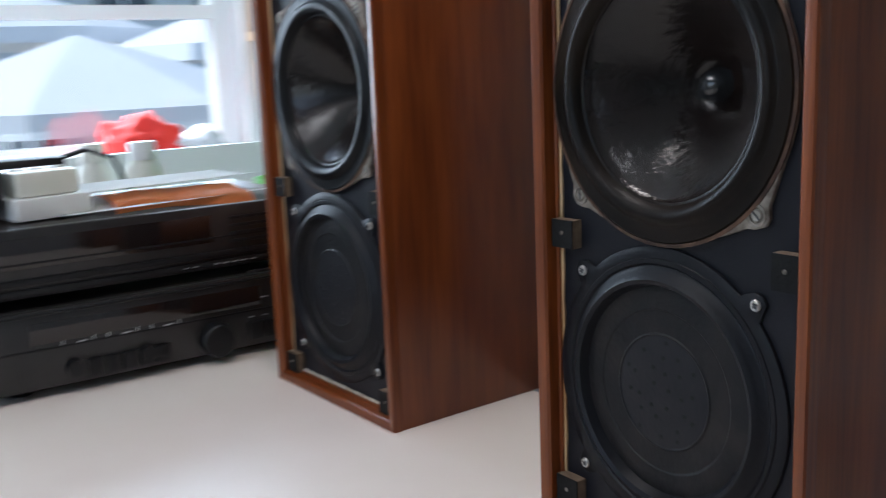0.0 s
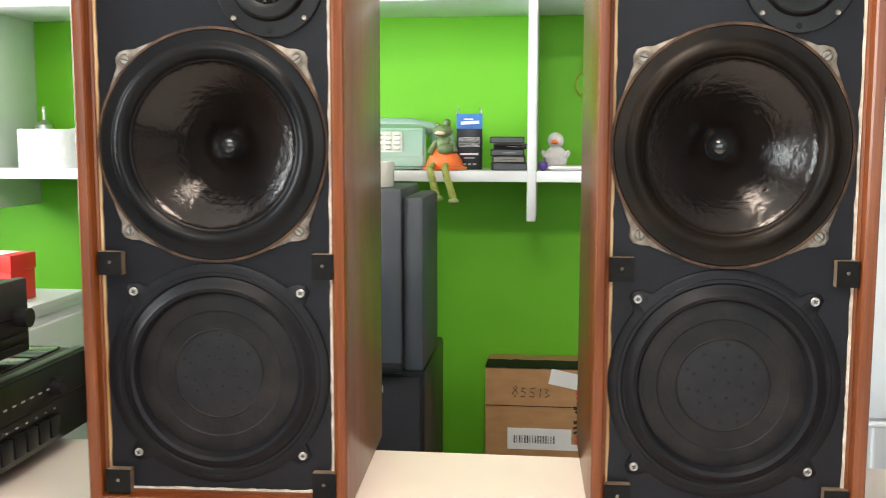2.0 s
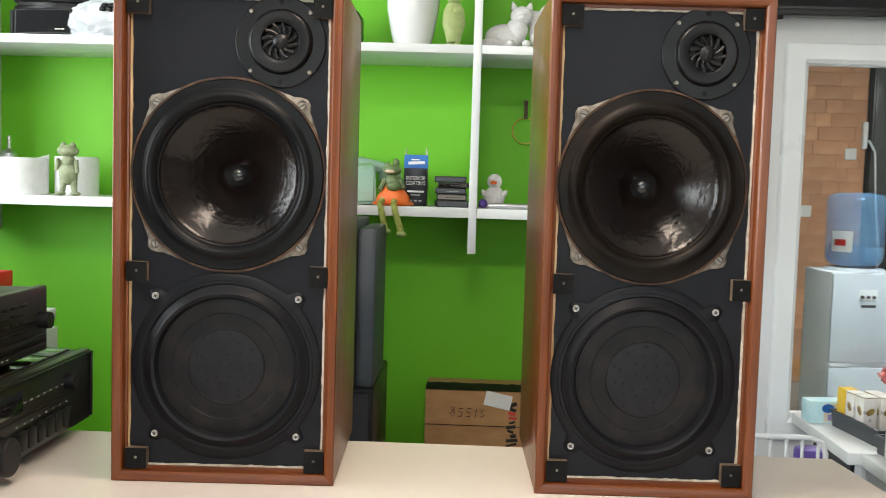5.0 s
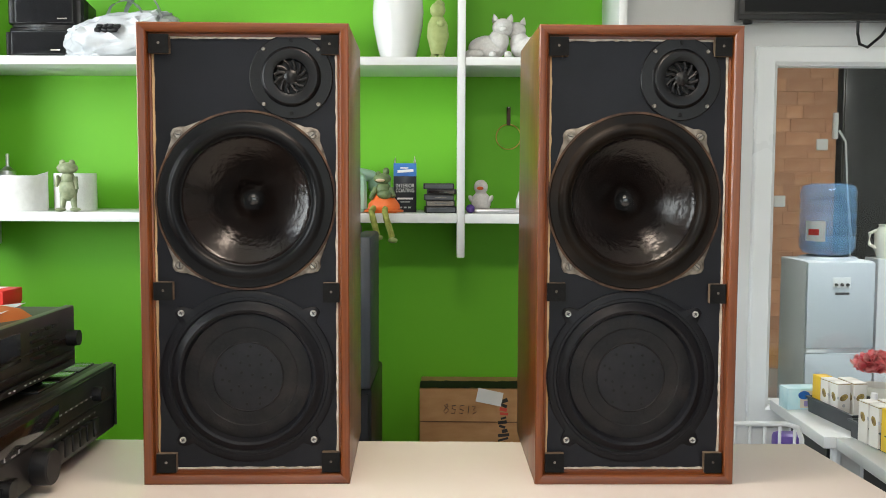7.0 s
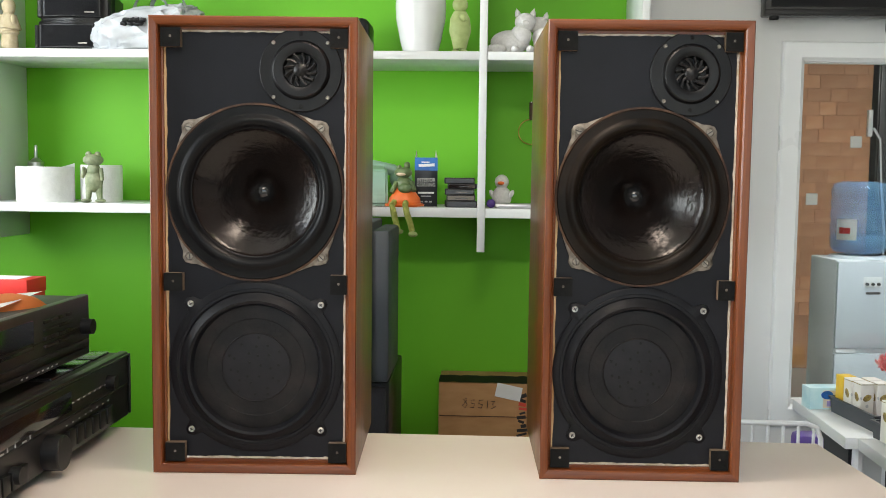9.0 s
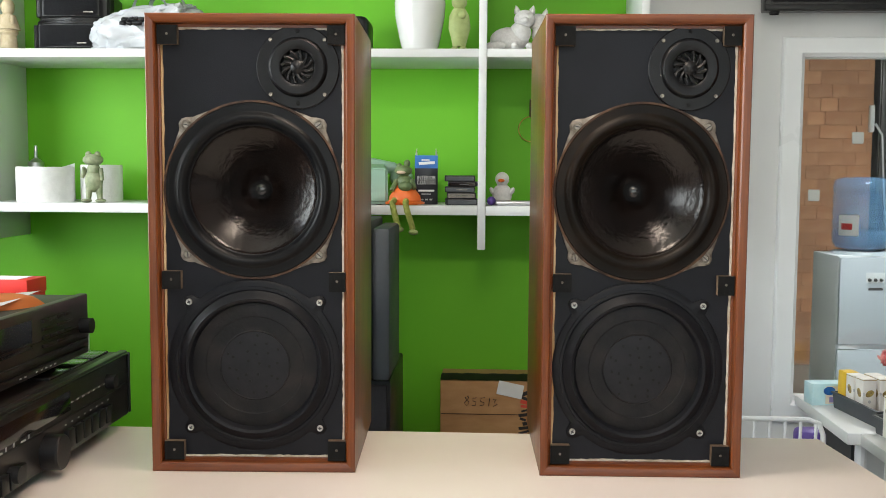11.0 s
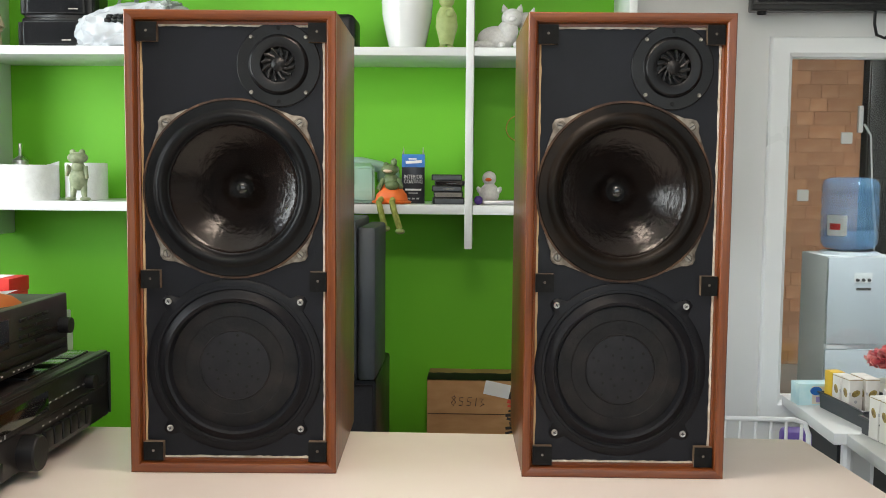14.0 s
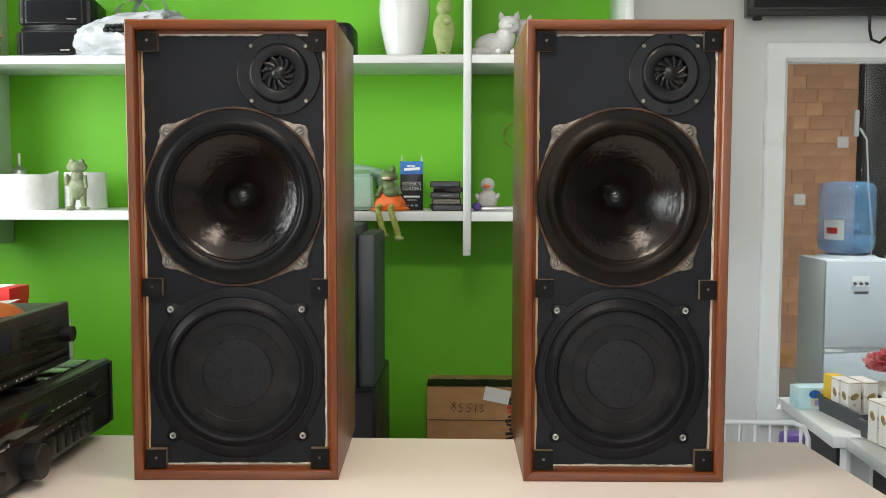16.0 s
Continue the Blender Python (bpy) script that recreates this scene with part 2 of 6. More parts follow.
M["olive_cloth"] = material("olive_knit", (0.24, 0.27, 0.05), 0.85, col2=(0.36, 0.38, 0.10), scale=120, bump=0.6)
M["orange"] = material("orange_paint", (0.78, 0.13, 0.02), 0.4, col2=(0.85, 0.19, 0.035), scale=30, bump=0.2)
M["phone"] = material("mint_green_plastic", (0.27, 0.42, 0.33), 0.35, col2=(0.31, 0.47, 0.37), scale=12, rough_var=0.06)
M["keys"] = material("cream_plastic_keys", (0.76, 0.76, 0.68), 0.4)
M["navy_box"] = material("black_printed_carton", (0.008, 0.010, 0.016), 0.3, col2=(0.016, 0.018, 0.026), scale=20)
M["blue_print"] = material("blue_print", (0.015, 0.10, 0.36), 0.35, col2=(0.03, 0.20, 0.55), scale=30)
M["white_ink"] = material("white_print", (0.80, 0.80, 0.80), 0.5)
M["silver"] = material("silver_metal", (0.6, 0.6, 0.62), 0.3, metal=0.9, rough_var=0.06)
M["brass"] = material("brass", (0.75, 0.52, 0.16), 0.28, metal=1.0, rough_var=0.06)
M["leather"] = material("brown_leather", (0.06, 0.03, 0.018), 0.6, col2=(0.1, 0.05, 0.03), scale=50, bump=0.4)
M["purple"] = material("purple_plastic", (0.10, 0.05, 0.28), 0.4)
M["skin"] = material("painted_pale_resin", (0.66, 0.47, 0.33), 0.6, col2=(0.72, 0.54, 0.40), scale=60)
M["sage"] = material("sage_green_resin", (0.24, 0.30, 0.10), 0.6, col2=(0.33, 0.38, 0.15), scale=60, bump=0.3)
M["straw"] = material("straw_beige_resin", (0.50, 0.40, 0.25), 0.75, col2=(0.62, 0.52, 0.36), scale=80, bump=0.5)
M["bag"] = material("white_plastic_film", (0.40, 0.42, 0.45), 0.26, col2=(0.58, 0.60, 0.63), scale=9, bump=0.35, bump_scale=30, rough_var=0.08)
M["pink_cloth"] = material("pink_cloth", (0.80, 0.17, 0.32), 0.9, col2=(0.86, 0.26, 0.42), scale=60, bump=0.4, bump_scale=400, sheen=0.3)
M["beige_cloth"] = material("beige_and_white_cloth", (0.62, 0.56, 0.46), 0.9, col2=(0.76, 0.72, 0.64), scale=35, bump=0.4, bump_scale=300)
M["black_cloth"] = material("black_cloth", (0.015, 0.014, 0.016), 0.9, col2=(0.03, 0.028, 0.03), scale=60, bump=0.4, bump_scale=300)
M["blue_plastic"] = material("bright_blue_plastic", (0.02, 0.16, 0.62), 0.4)
M["tape"] = material("pale_adhesive_tape", (0.72, 0.70, 0.62), 0.3, col2=(0.78, 0.76, 0.70), scale=80, stretch=(1, 1, 8))
M["tv"] = material("black_tv_plastic", (0.008, 0.008, 0.009), 0.25, rough_var=0.05, scale=10)
M["screen"] = material("dark_tv_screen", (0.004, 0.004, 0.005), 0.08, coat=0.5)
M["brick"] = material("orange_brick", (0.50, 0.22, 0.11), 0.85, col2=(0.66, 0.36, 0.21), scale=9, bump=0.5, bump_scale=90)
_nt = M["brick"].node_tree
_oi, _hs = _nt.nodes.new("ShaderNodeObjectInfo"), _nt.nodes.new("ShaderNodeHueSaturation")
_mr = _nt.nodes.new("ShaderNodeMapRange")
_mr.inputs["To Min"].default_value, _mr.inputs["To Max"].default_value = 0.82, 1.18
_src = _nt.nodes["Principled BSDF"].inputs["Base Color"].links[0].from_socket
_nt.links.new(_oi.outputs["Random"], _mr.inputs["Value"])
_nt.links.new(_mr.outputs["Result"], _hs.inputs["Value"])
_nt.links.new(_src, _hs.inputs["Color"])
_nt.links.new(_hs.outputs["Color"], _nt.nodes["Principled BSDF"].inputs["Base Color"])
M["mortar"] = material("brown_mortar", (0.42, 0.195, 0.10), 0.95, col2=(0.54, 0.28, 0.155), scale=60, bump=0.5)
M["cooler"] = material("white_appliance_plastic", (0.53, 0.61, 0.70), 0.35, col2=(0.58, 0.66, 0.74), scale=4, rough_var=0.06)
# lighter than the front to make up for weak light on the side
M["cooler_side"] = material("pale_panel_lightened", (0.72, 0.77, 0.83), 0.45, col2=(0.76, 0.81, 0.86), scale=6)
M["water"] = material("blue_water_bottle", (0.16, 0.42, 0.72), 0.08, coat=0.3)
M["tray"] = material("dark_grey_plastic_tray", (0.045, 0.050, 0.058), 0.45, col2=(0.06, 0.065, 0.072), scale=30)
M["carton"] = material("white_carton", (0.74, 0.71, 0.66), 0.5, col2=(0.80, 0.78, 0.74), scale=30)
M["brown_print"] = material("brown_picture_print", (0.14, 0.08, 0.035), 0.5, col2=(0.50, 0.38, 0.10), scale=90)
M["yellow"] = material("yellow_carton", (0.80, 0.52, 0.04), 0.45)
M["cyan_card"] = material("pale_cyan_carton", (0.42, 0.68, 0.74), 0.45, col2=(0.62, 0.80, 0.82), scale=25)
M["lilac"] = material("lilac_print", (0.33, 0.27, 0.52), 0.5)
M["rose"] = material("rose_red_petals", (0.84, 0.17, 0.21), 0.6, col2=(0.92, 0.55, 0.50), scale=40, bump=0.4)
M["wire"] = material("white_coated_wire", (0.76, 0.77, 0.78), 0.35)
M["dark_frame"] = material("dark_painted_steel", (0.02, 0.021, 0.024), 0.5)
M["fridge"] = material("dark_glossy_cabinet", (0.016, 0.018, 0.018), 0.22, col2=(0.024, 0.026, 0.026), scale=6, rough_var=0.06)
M["light_wood"] = wood("pale_pine", (0.42, 0.25, 0.12), (0.66, 0.45, 0.26), 0.55, "z")
M["cream_box"] = material("cream_card_tray", (0.66, 0.58, 0.44), 0.7, col2=(0.72, 0.65, 0.52), scale=20)
M["lime_plastic"] = material("lime_plastic", (0.22, 0.55, 0.16), 0.4, col2=(0.30, 0.62, 0.22), scale=20)
M["pavement"] = material("pale_paving", (0.46, 0.45, 0.43), 0.8, col2=(0.56, 0.55, 0.53), scale=2, bump=0.2)
M["canvas"] = material("white_parasol_canvas", (0.80, 0.80, 0.79), 0.8, col2=(0.84, 0.84, 0.83), scale=8)
M["facade"] = material("pale_render_facade", (0.60, 0.62, 0.60), 0.8, col2=(0.68, 0.70, 0.68), scale=0.8)
M["window_dark"] = material("dark_window_glass", (0.06, 0.08, 0.10), 0.1)
M["leaf"] = material("green_leaves", (0.05, 0.15, 0.06), 0.5, col2=(0.10, 0.26, 0.11), scale=6)
M["asphalt"] = material("grey_street", (0.10, 0.10, 0.105), 0.9, col2=(0.14, 0.14, 0.145), scale=3)
M["glass"] = clear_glass("window_glass", (0.97, 0.99, 0.98), 0.05)
M["glass_green"] = clear_glass("greenish_clear_plastic", (0.80, 0.92, 0.88), 0.12)
M["bottle_blue"] = material("frosted_blue_bottle_plastic", (0.06, 0.24, 0.52), 0.08, col2=(0.22, 0.48, 0.78), scale=10, coat=0.3)
M["bottle_blue"].node_tree.nodes["Principled BSDF"].inputs["Alpha"].default_value = 0.36
M["tweeter"] = material("matt_black_faceplate", (0.0045, 0.0045, 0.005), 0.36, col2=(0.008, 0.008, 0.009), scale=30, bump=0.1, bump_scale=400, rough_var=0.08, spec=0.25)


def translucent(name, col):
    m = bpy.data.materials.new(name)
    m.use_nodes = True
    nt = m.node_tree
    nt.nodes.remove(nt.nodes["Principled BSDF"])
    a, d, mx = nt.nodes.new("ShaderNodeBsdfTranslucent"), nt.nodes.new("ShaderNodeBsdfDiffuse"), nt.nodes.new("ShaderNodeMixShader")
    a.inputs[0].default_value, d.inputs[0].default_value = (*col, 1), (*col, 1)
    mx.inputs[0].default_value = 0.35
    nt.links.new(a.outputs[0], mx.inputs[1])
    nt.links.new(d.outputs[0], mx.inputs[2])
    nt.links.new(mx.outputs[0], nt.nodes["Material Output"].inputs[0])
    return m


# lets outside light through, for the overbright white area in the corner
M["blind"] = translucent("white_backlit_sheet", (0.92, 0.95, 0.97))


# mesh helpers
def box(bm, c, s, bevel=0.0, rot=None, seg=2):
    m = Matrix.Translation(c) @ (rot.to_4x4() if rot is not None else Matrix()) @ Matrix.Diagonal((*s, 1))
    made = bmesh.ops.create_cube(bm, size=1.0, matrix=m)
    if bevel:
        edges = list({e for v in made["verts"] for e in v.link_edges})
        bmesh.ops.bevel(bm, geom=edges, offset=bevel, segments=seg, affect="EDGES", clamp_overlap=True, profile=0.5)
    return bm


def span(bm, x0, x1, y0, y1, z0, z1, bevel=0.0):
    return box(bm, ((x0 + x1) / 2, (y0 + y1) / 2, (z0 + z1) / 2), (x1 - x0, y1 - y0, z1 - z0), bevel)


def lathe(bm, prof, seg=32, m=None, closed=False, wob=0.0):
    """Turns a profile of (radius, height) pairs about z; m places it."""
    m = m or Matrix()
    rings = []
    for r, h in prof:
        if r < 1e-6:
            rings.append([bm.verts.new(m @ Vector((0, 0, h)))])
        else:
            rings.append([bm.verts.new(m @ Vector((r * (1 + wob * math.sin(3 * a + h * 40)) * math.cos(a), r * (1 + wob * math.cos(2 * a + h * 60)) * math.sin(a), h)))
                          for a in (2 * math.pi * i / seg for i in range(seg))])
    if closed:
        rings.append(rings[0])
    for a, b in zip(rings, rings[1:]):
        for i in range(seg):
            j = (i + 1) % seg
            if len(a) == 1 and len(b) == 1:
                continue
            if len(a) == 1:
                bm.faces.new((a[0], b[j], b[i]))
            elif len(b) == 1:
                bm.faces.new((a[i], a[j], b[0]))
            else:
                bm.faces.new((a[i], a[j], b[j], b[i]))
    return bm


def front(x, z, y=0.0):
    """A turning axis that points out of a front, towards -y."""
    return Matrix.Translation((x, y, z)) @ Matrix.Rotation(radians(90), 4, "X")


def blob(bm, c, s, rot=None, seg=20, rings=12):
    m = Matrix.Translation(c) @ (rot.to_4x4() if rot is not None else Matrix()) @ Matrix.Diagonal((*s, 1))
    bmesh.ops.create_uvsphere(bm, u_segments=seg, v_segments=rings, radius=1.0, matrix=m)
    return bm


def rod(bm, a, b, r0, r1=None, seg=10):
    a, b = Vector(a), Vector(b)
    r1 = r0 if r1 is None else r1
    q = (b - a).to_track_quat("Z", "Y").to_matrix().to_4x4()
    lathe(bm, [(0, 0), (r0, 0), (r1, (b - a).length), (0, (b - a).length)], seg, Matrix.Translation(a) @ q)
    return bm


def tube(bm, pts, r, seg=8):
    pts = [Vector(p) for p in pts]
    rings = []
    for i, p in enumerate(pts):
        d = (pts[min(i + 1, len(pts) - 1)] - pts[max(i - 1, 0)]).normalized()
        q = d.to_track_quat("Z", "Y").to_matrix()
        rings.append([bm.verts.new(p + q @ Vector((r * math.cos(2 * math.pi * k / seg), r * math.sin(2 * math.pi * k / seg), 0))) for k in range(seg)])
    for a, b in zip(rings, rings[1:]):
        for k in range(seg):
            bm.faces.new((a[k], a[(k + 1) % seg], b[(k + 1) % seg], b[k]))
    bm.faces.new(list(reversed(rings[0])))
    bm.faces.new(rings[-1])
    return bm


def prism(bm, outline, m, depth):
    """A flat outline in x and y, pulled out along z by depth."""
    lo = [bm.verts.new(m @ Vector((x, y, 0))) for x, y in outline]
    hi = [bm.verts.new(m @ Vector((x, y, depth))) for x, y in outline]
    n = len(outline)
    bm.faces.new(list(reversed(lo)))
    bm.faces.new(hi)
    for i in range(n):
        bm.faces.new((lo[i], lo[(i + 1) % n], hi[(i + 1) % n], hi[i]))
    return bm


def sheet(bm, nx, ny, fn, thick=0.0015):
    """A soft sheet with thickness; fn maps u and v from 0 to 1 to a place."""
    g = [[bm.verts.new(fn(i / nx, j / ny)) for j in range(ny + 1)] for i in range(nx + 1)]
    faces = [bm.faces.new((g[i][j], g[i + 1][j], g[i + 1][j + 1], g[i][j + 1])) for i in range(nx) for j in range(ny)]
    bmesh.ops.solidify(bm, geom=faces, thickness=thick)
    return bm


def link_mesh(name, bm, mt, smooth=35):
    bmesh.ops.recalc_face_normals(bm, faces=bm.faces)
    me = bpy.data.meshes.new(name)
    bm.to_mesh(me)
    bm.free()
    me.materials.append(mt)
    if smooth:
        me.polygons.foreach_set("use_smooth", [True] * len(me.polygons))
        me.set_sharp_from_angle(angle=radians(smooth))
    return new(name, me)


def part(name, bm, mt, parent, label="", smooth=35):
    ob = link_mesh(name, bm, mt, smooth)
    ob.parent = parent
    return tagged(ob, label)


def single(name, bm, mt, label, category, at=(0, 0, 0), rz=0, group="", kind="", smooth=35):
    ob = link_mesh(name, bm, mt, smooth)
    ob.matrix_world = pose(*at, 0, 0, rz)
    return tagged(ob, label, category, group, kind)


def thing(name, label, category, at=(0, 0, 0), rz=0, group="", kind=""):
    ob = new(name)
    ob.empty_display_size = 0.05
    ob.matrix_world = pose(*at, 0, 0, rz)
    return tagged(ob, label, category, group, kind)


def B():
    return bmesh.new()


def letters(name, text, size, m, mt, parent, label="", depth=0.0004, width=None):
    cu = bpy.data.curves.new(name, "FONT")
    cu.body, cu.size, cu.extrude, cu.align_x, cu.align_y = text, size, depth, "CENTER", "CENTER"
    tmp = bpy.data.objects.new(name, cu)
    scene.collection.objects.link(tmp)
    me = bpy.data.meshes.new_from_object(tmp.evaluated_get(bpy.context.evaluated_depsgraph_get()))
    bpy.data.objects.remove(tmp)
    bpy.data.curves.remove(cu)
    me.materials.clear()
    me.materials.append(mt)
    if width:
        xs = [v.co.x for v in me.vertices]
        k = width / (max(xs) - min(xs))
        for v in me.vertices:
            v.co.x *= k
    me.transform(m)
    ob = new(name, me)
    ob.parent = parent
    return tagged(ob, label)


# the room
def wall_with_opening(name, axis, at, thick, a0, a1, z0, z1, o0, o1, oz0, oz1, mt, label):
    """A wall across x or y with one opening through it."""
    bm = B()
    for p0, p1, q0, q1 in ((a0, o0, z0, z1), (o1, a1, z0, z1), (o0, o1, z0, oz0), (o0, o1, oz1, z1)):
        if axis == "y":
            span(bm, p0, p1, at, at + thick, q0, q1)
        else:
            span(bm, at - thick, at, p0, p1, q0, q1)
    bmesh.ops.remove_doubles(bm, verts=bm.verts, dist=1e-5)
    return single(name, bm, mt, label, "wall", kind="structure", smooth=0)


H = 2.70
single("floor", span(B(), WIN_X - 0.2, 4.2, -3.6, 6.2, -0.12, 0), M["floor"], "grey beige tiled shop floor", "floor", kind="structure", smooth=0)
single("ceiling", span(B(), WIN_X - 0.2, 4.2, -3.6, 6.2, H, H + 0.1), M["ceiling"], "plain white painted ceiling", "ceiling", kind="structure", smooth=0)
single("wall_north_green", span(B(), WIN_X, 0.432, WALL_Y, WALL_Y + 0.12, 0, H), M["green"], "bright lime green painted wall behind the shelves", "wall", kind="structure", smooth=0)
PW0, PW1, PZ0, PZ1 = 0.877, 2.2, 0.645, 1.558
wall_with_opening("wall_north_white", "y", WALL_Y, 0.03, 0.432, 4.2, 0, H, PW0, PW1, PZ0, PZ1, M["white_wall"], "white painted wall with an interior window")
wall_with_opening("wall_west", "x", WIN_X, 0.18, -3.6, 0.70, 0, H, -0.95, 0.62, 1.04, 2.35, M["white_wall"], "white wall with the street window")
# opening added so that daylight can reach the translucent sheet from behind
wall_with_opening("wall_west_corner", "x", WIN_X, 0.18, 0.70, 6.2, 0, H, 0.80, 1.46, 1.04, 2.35, M["white_wall"], "white wall with an added opening behind the backlit sheet")
wall_with_opening("wall_south", "y", -3.6, 0.12, WIN_X, 4.2, 0, H, -0.9, 1.7, 0.85, 2.35, M["white_wall"], "white wall with a street window")
single("wall_east", span(B(), 4.2, 4.32, -3.6, 6.2, 0, H), M["white_wall"], "plain white painted side wall", "wall", kind="structure", smooth=0)
single("wall_far_room", span(B(), WIN_X, 4.2, 6.2, 6.32, 0, H), M["white_wall"], "plain white wall of the back room", "wall", kind="structure", smooth=0)


def interior_window():
    w = thing("window_1", "white plastic window frame with mitred corners and clear pane", "window", kind="structure")
    y0 = WALL_Y - 0.022
    cx0, cx1, cz0, cz1 = PW0 - 0.057, PW1 + 0.057, PZ0 - 0.057, PZ1 + 0.05
    # casing: four mitred strips with a stepped profile
    def strip(p):
        bm = B()
        o, i = [p[0], p[1]], [p[2], p[3]]
        def ring(k, y):
            return [bm.verts.new((a[0] + (b[0] - a[0]) * k, y, a[1] + (b[1] - a[1]) * k)) for a, b in zip(o, i)]
        lines = [ring(0.0, WALL_Y - 0.001), ring(0.0, y0 + 0.004), ring(0.06, y0), ring(0.82, y0), ring(0.90, y0 + 0.006), ring(1.0, y0 + 0.010), ring(1.0, WALL_Y - 0.001)]
        for a, b in zip(lines, lines[1:] + lines[:1]):
            bm.faces.new((a[0], a[1], b[1], b[0]))
        bm.faces.new([l[0] for l in lines])
        bm.faces.new([l[1] for l in lines])
        return bm
    O = [(cx0, cz0), (cx1, cz0), (cx1, cz1), (cx0, cz1)]
    I = [(PW0, PZ0), (PW1, PZ0), (PW1, PZ1), (PW0, PZ1)]
    for k in range(4):
        n = (k + 1) % 4
        part("casing", strip((O[k], O[n], I[k], I[n])), M["upvc"], w, smooth=20)
    bm = B()
    for a in ((PW0, PW0 + 0.003, PZ0, PZ1), (PW1 - 0.012, PW1, PZ0, PZ1), (PW0 + 0.003, PW1 - 0.012, PZ0, PZ0 + 0.012), (PW0 + 0.003, PW1 - 0.012, PZ1 - 0.003, PZ1)):
        span(bm, a[0], a[1], WALL_Y + 0.002, WALL_Y + 0.028, a[2], a[3])
    part("reveal_lining", bm, M["upvc"], w, smooth=0)
    pane = part("pane", span(B(), PW0 + 0.003, PW1 - 0.012, WALL_Y + 0.012, WALL_Y + 0.016, PZ0 + 0.012, PZ1 - 0.003), M["glass"], w, "clear glass pane", smooth=0)
    pane.visible_shadow = False


interior_window()


def street_window():
    w = thing("window_2", "large white framed street window above a sill", "window", kind="structure")
    x = WIN_X - 0.09
    y0, y1, z0, z1 = -0.95, 0.62, 1.04, 2.35
    part("window_frame", span(B(), x - 0.03, x + 0.03, y0, y0 + 0.06, z0, z1), M["upvc"], w)
    part("window_frame", span(B(), x - 0.03, x + 0.03, y1 - 0.06, y1, z0, z1), M["upvc"], w)
    part("window_frame", span(B(), x - 0.03, x + 0.03, y0 + 0.06, y1 - 0.06, z0, z0 + 0.05), M["upvc"], w)
    part("window_frame", span(B(), x - 0.03, x + 0.03, y0 + 0.06, y1 - 0.06, z1 - 0.06, z1), M["upvc"], w)
    part("transom", span(B(), x - 0.025, x + 0.025, y0 + 0.06, y1 - 0.06, 1.40, 1.435), M["upvc"], w)
    p = part("pane", span(B(), x - 0.003, x + 0.003, y0 + 0.06, y1 - 0.06, z0 + 0.05, 1.40), M["glass"], w, smooth=0)
    p.visible_shadow = False
    p = part("pane", span(B(), x - 0.003, x + 0.003, y0 + 0.06, y1 - 0.06, 1.435, z1 - 0.06), M["glass"], w, smooth=0)
    p.visible_shadow = False
    part("window_sill", span(B(), WIN_X - 0.05, WIN_X + 0.30, y0 - 0.05, WALL_Y - 0.3, 1.00, 1.035, 0.004), M["white_board"], w, "deep white sill")


street_window()
# translucent sheet added to make this stretch of white wall overbright
blind = single("window_blind", span(B(), WIN_X - 0.03, WIN_X - 0.027, 0.805, 1.455, 1.045, 2.345), M["blind"], "added white sheet lit from outside, for the overbright wall area", "blind", kind="structure", smooth=0)


def shelf_unit():
    s = thing("wall_shelf", "white melamine open shelves fixed to the green wall", "shelf", (0, 0, 0))
    y0, y1 = 1.23, WALL_Y - 0.001
    x0, x1 = -1.72, 0.412
    for name, z0, z1 in (("shelf_board", 1.148, 1.171), ("shelf_board", 1.526, 1.546), ("shelf_board", 1.91, 1.93)):
        for a, b in ((x0, -1.225), (-1.203, 0.029), (0.048, x1)):
            part(name, span(B(), a, b, y0, y1, z0, z1, 0.0015), M["white_board"], s)
    part("upright", span(B(), 0.029, 0.048, y0 - 0.002, y1, 1.065, 1.95, 0.0015), M["white_board"], s)
    part("upright", span(B(), -1.225, -1.203, y0 - 0.002, y1, 1.075, 1.95, 0.0015), M["white_board"], s)
    part("end_panel", span(B(), x1, 0.431, y0 - 0.002, y1, 1.13, 1.95, 0.0015), M["white_board"], s)


shelf_unit()


def desk():
    d = thing("desk", "cream laminate desk with thick rounded edge", "desk", (0, 0, 0))
    bm = B()
    out = [(-1.30, -0.62), (0.585, -0.62), (0.500, 0.192), (-1.30, 0.192)]
    prism(bm, out, Matrix.Translation((0, 0, D - 0.032)), 0.032)
    bmesh.ops.bevel(bm, geom=list(bm.edges), offset=0.003, segments=2, affect="EDGES")
    part("desk_top", bm, M["desk"], d)
    for x, y in ((-1.22, -0.55), (0.49, -0.55), (-1.22, 0.12), (0.42, 0.12)):
        part("leg", span(B(), x - 0.025, x + 0.025, y - 0.025, y + 0.025, 0, D - 0.032, 0.002), M["dark_frame"], d, "dark steel leg")
    part("modesty_panel", span(B(), -1.19, 0.39, 0.13, 0.148, 0.25, D - 0.033), M["white_board"], d)


desk()

SPW, SPH, SPD = 0.2395, 0.533, 0.235
BAF = 0.0160     # how far the baffle lies behind the front edge


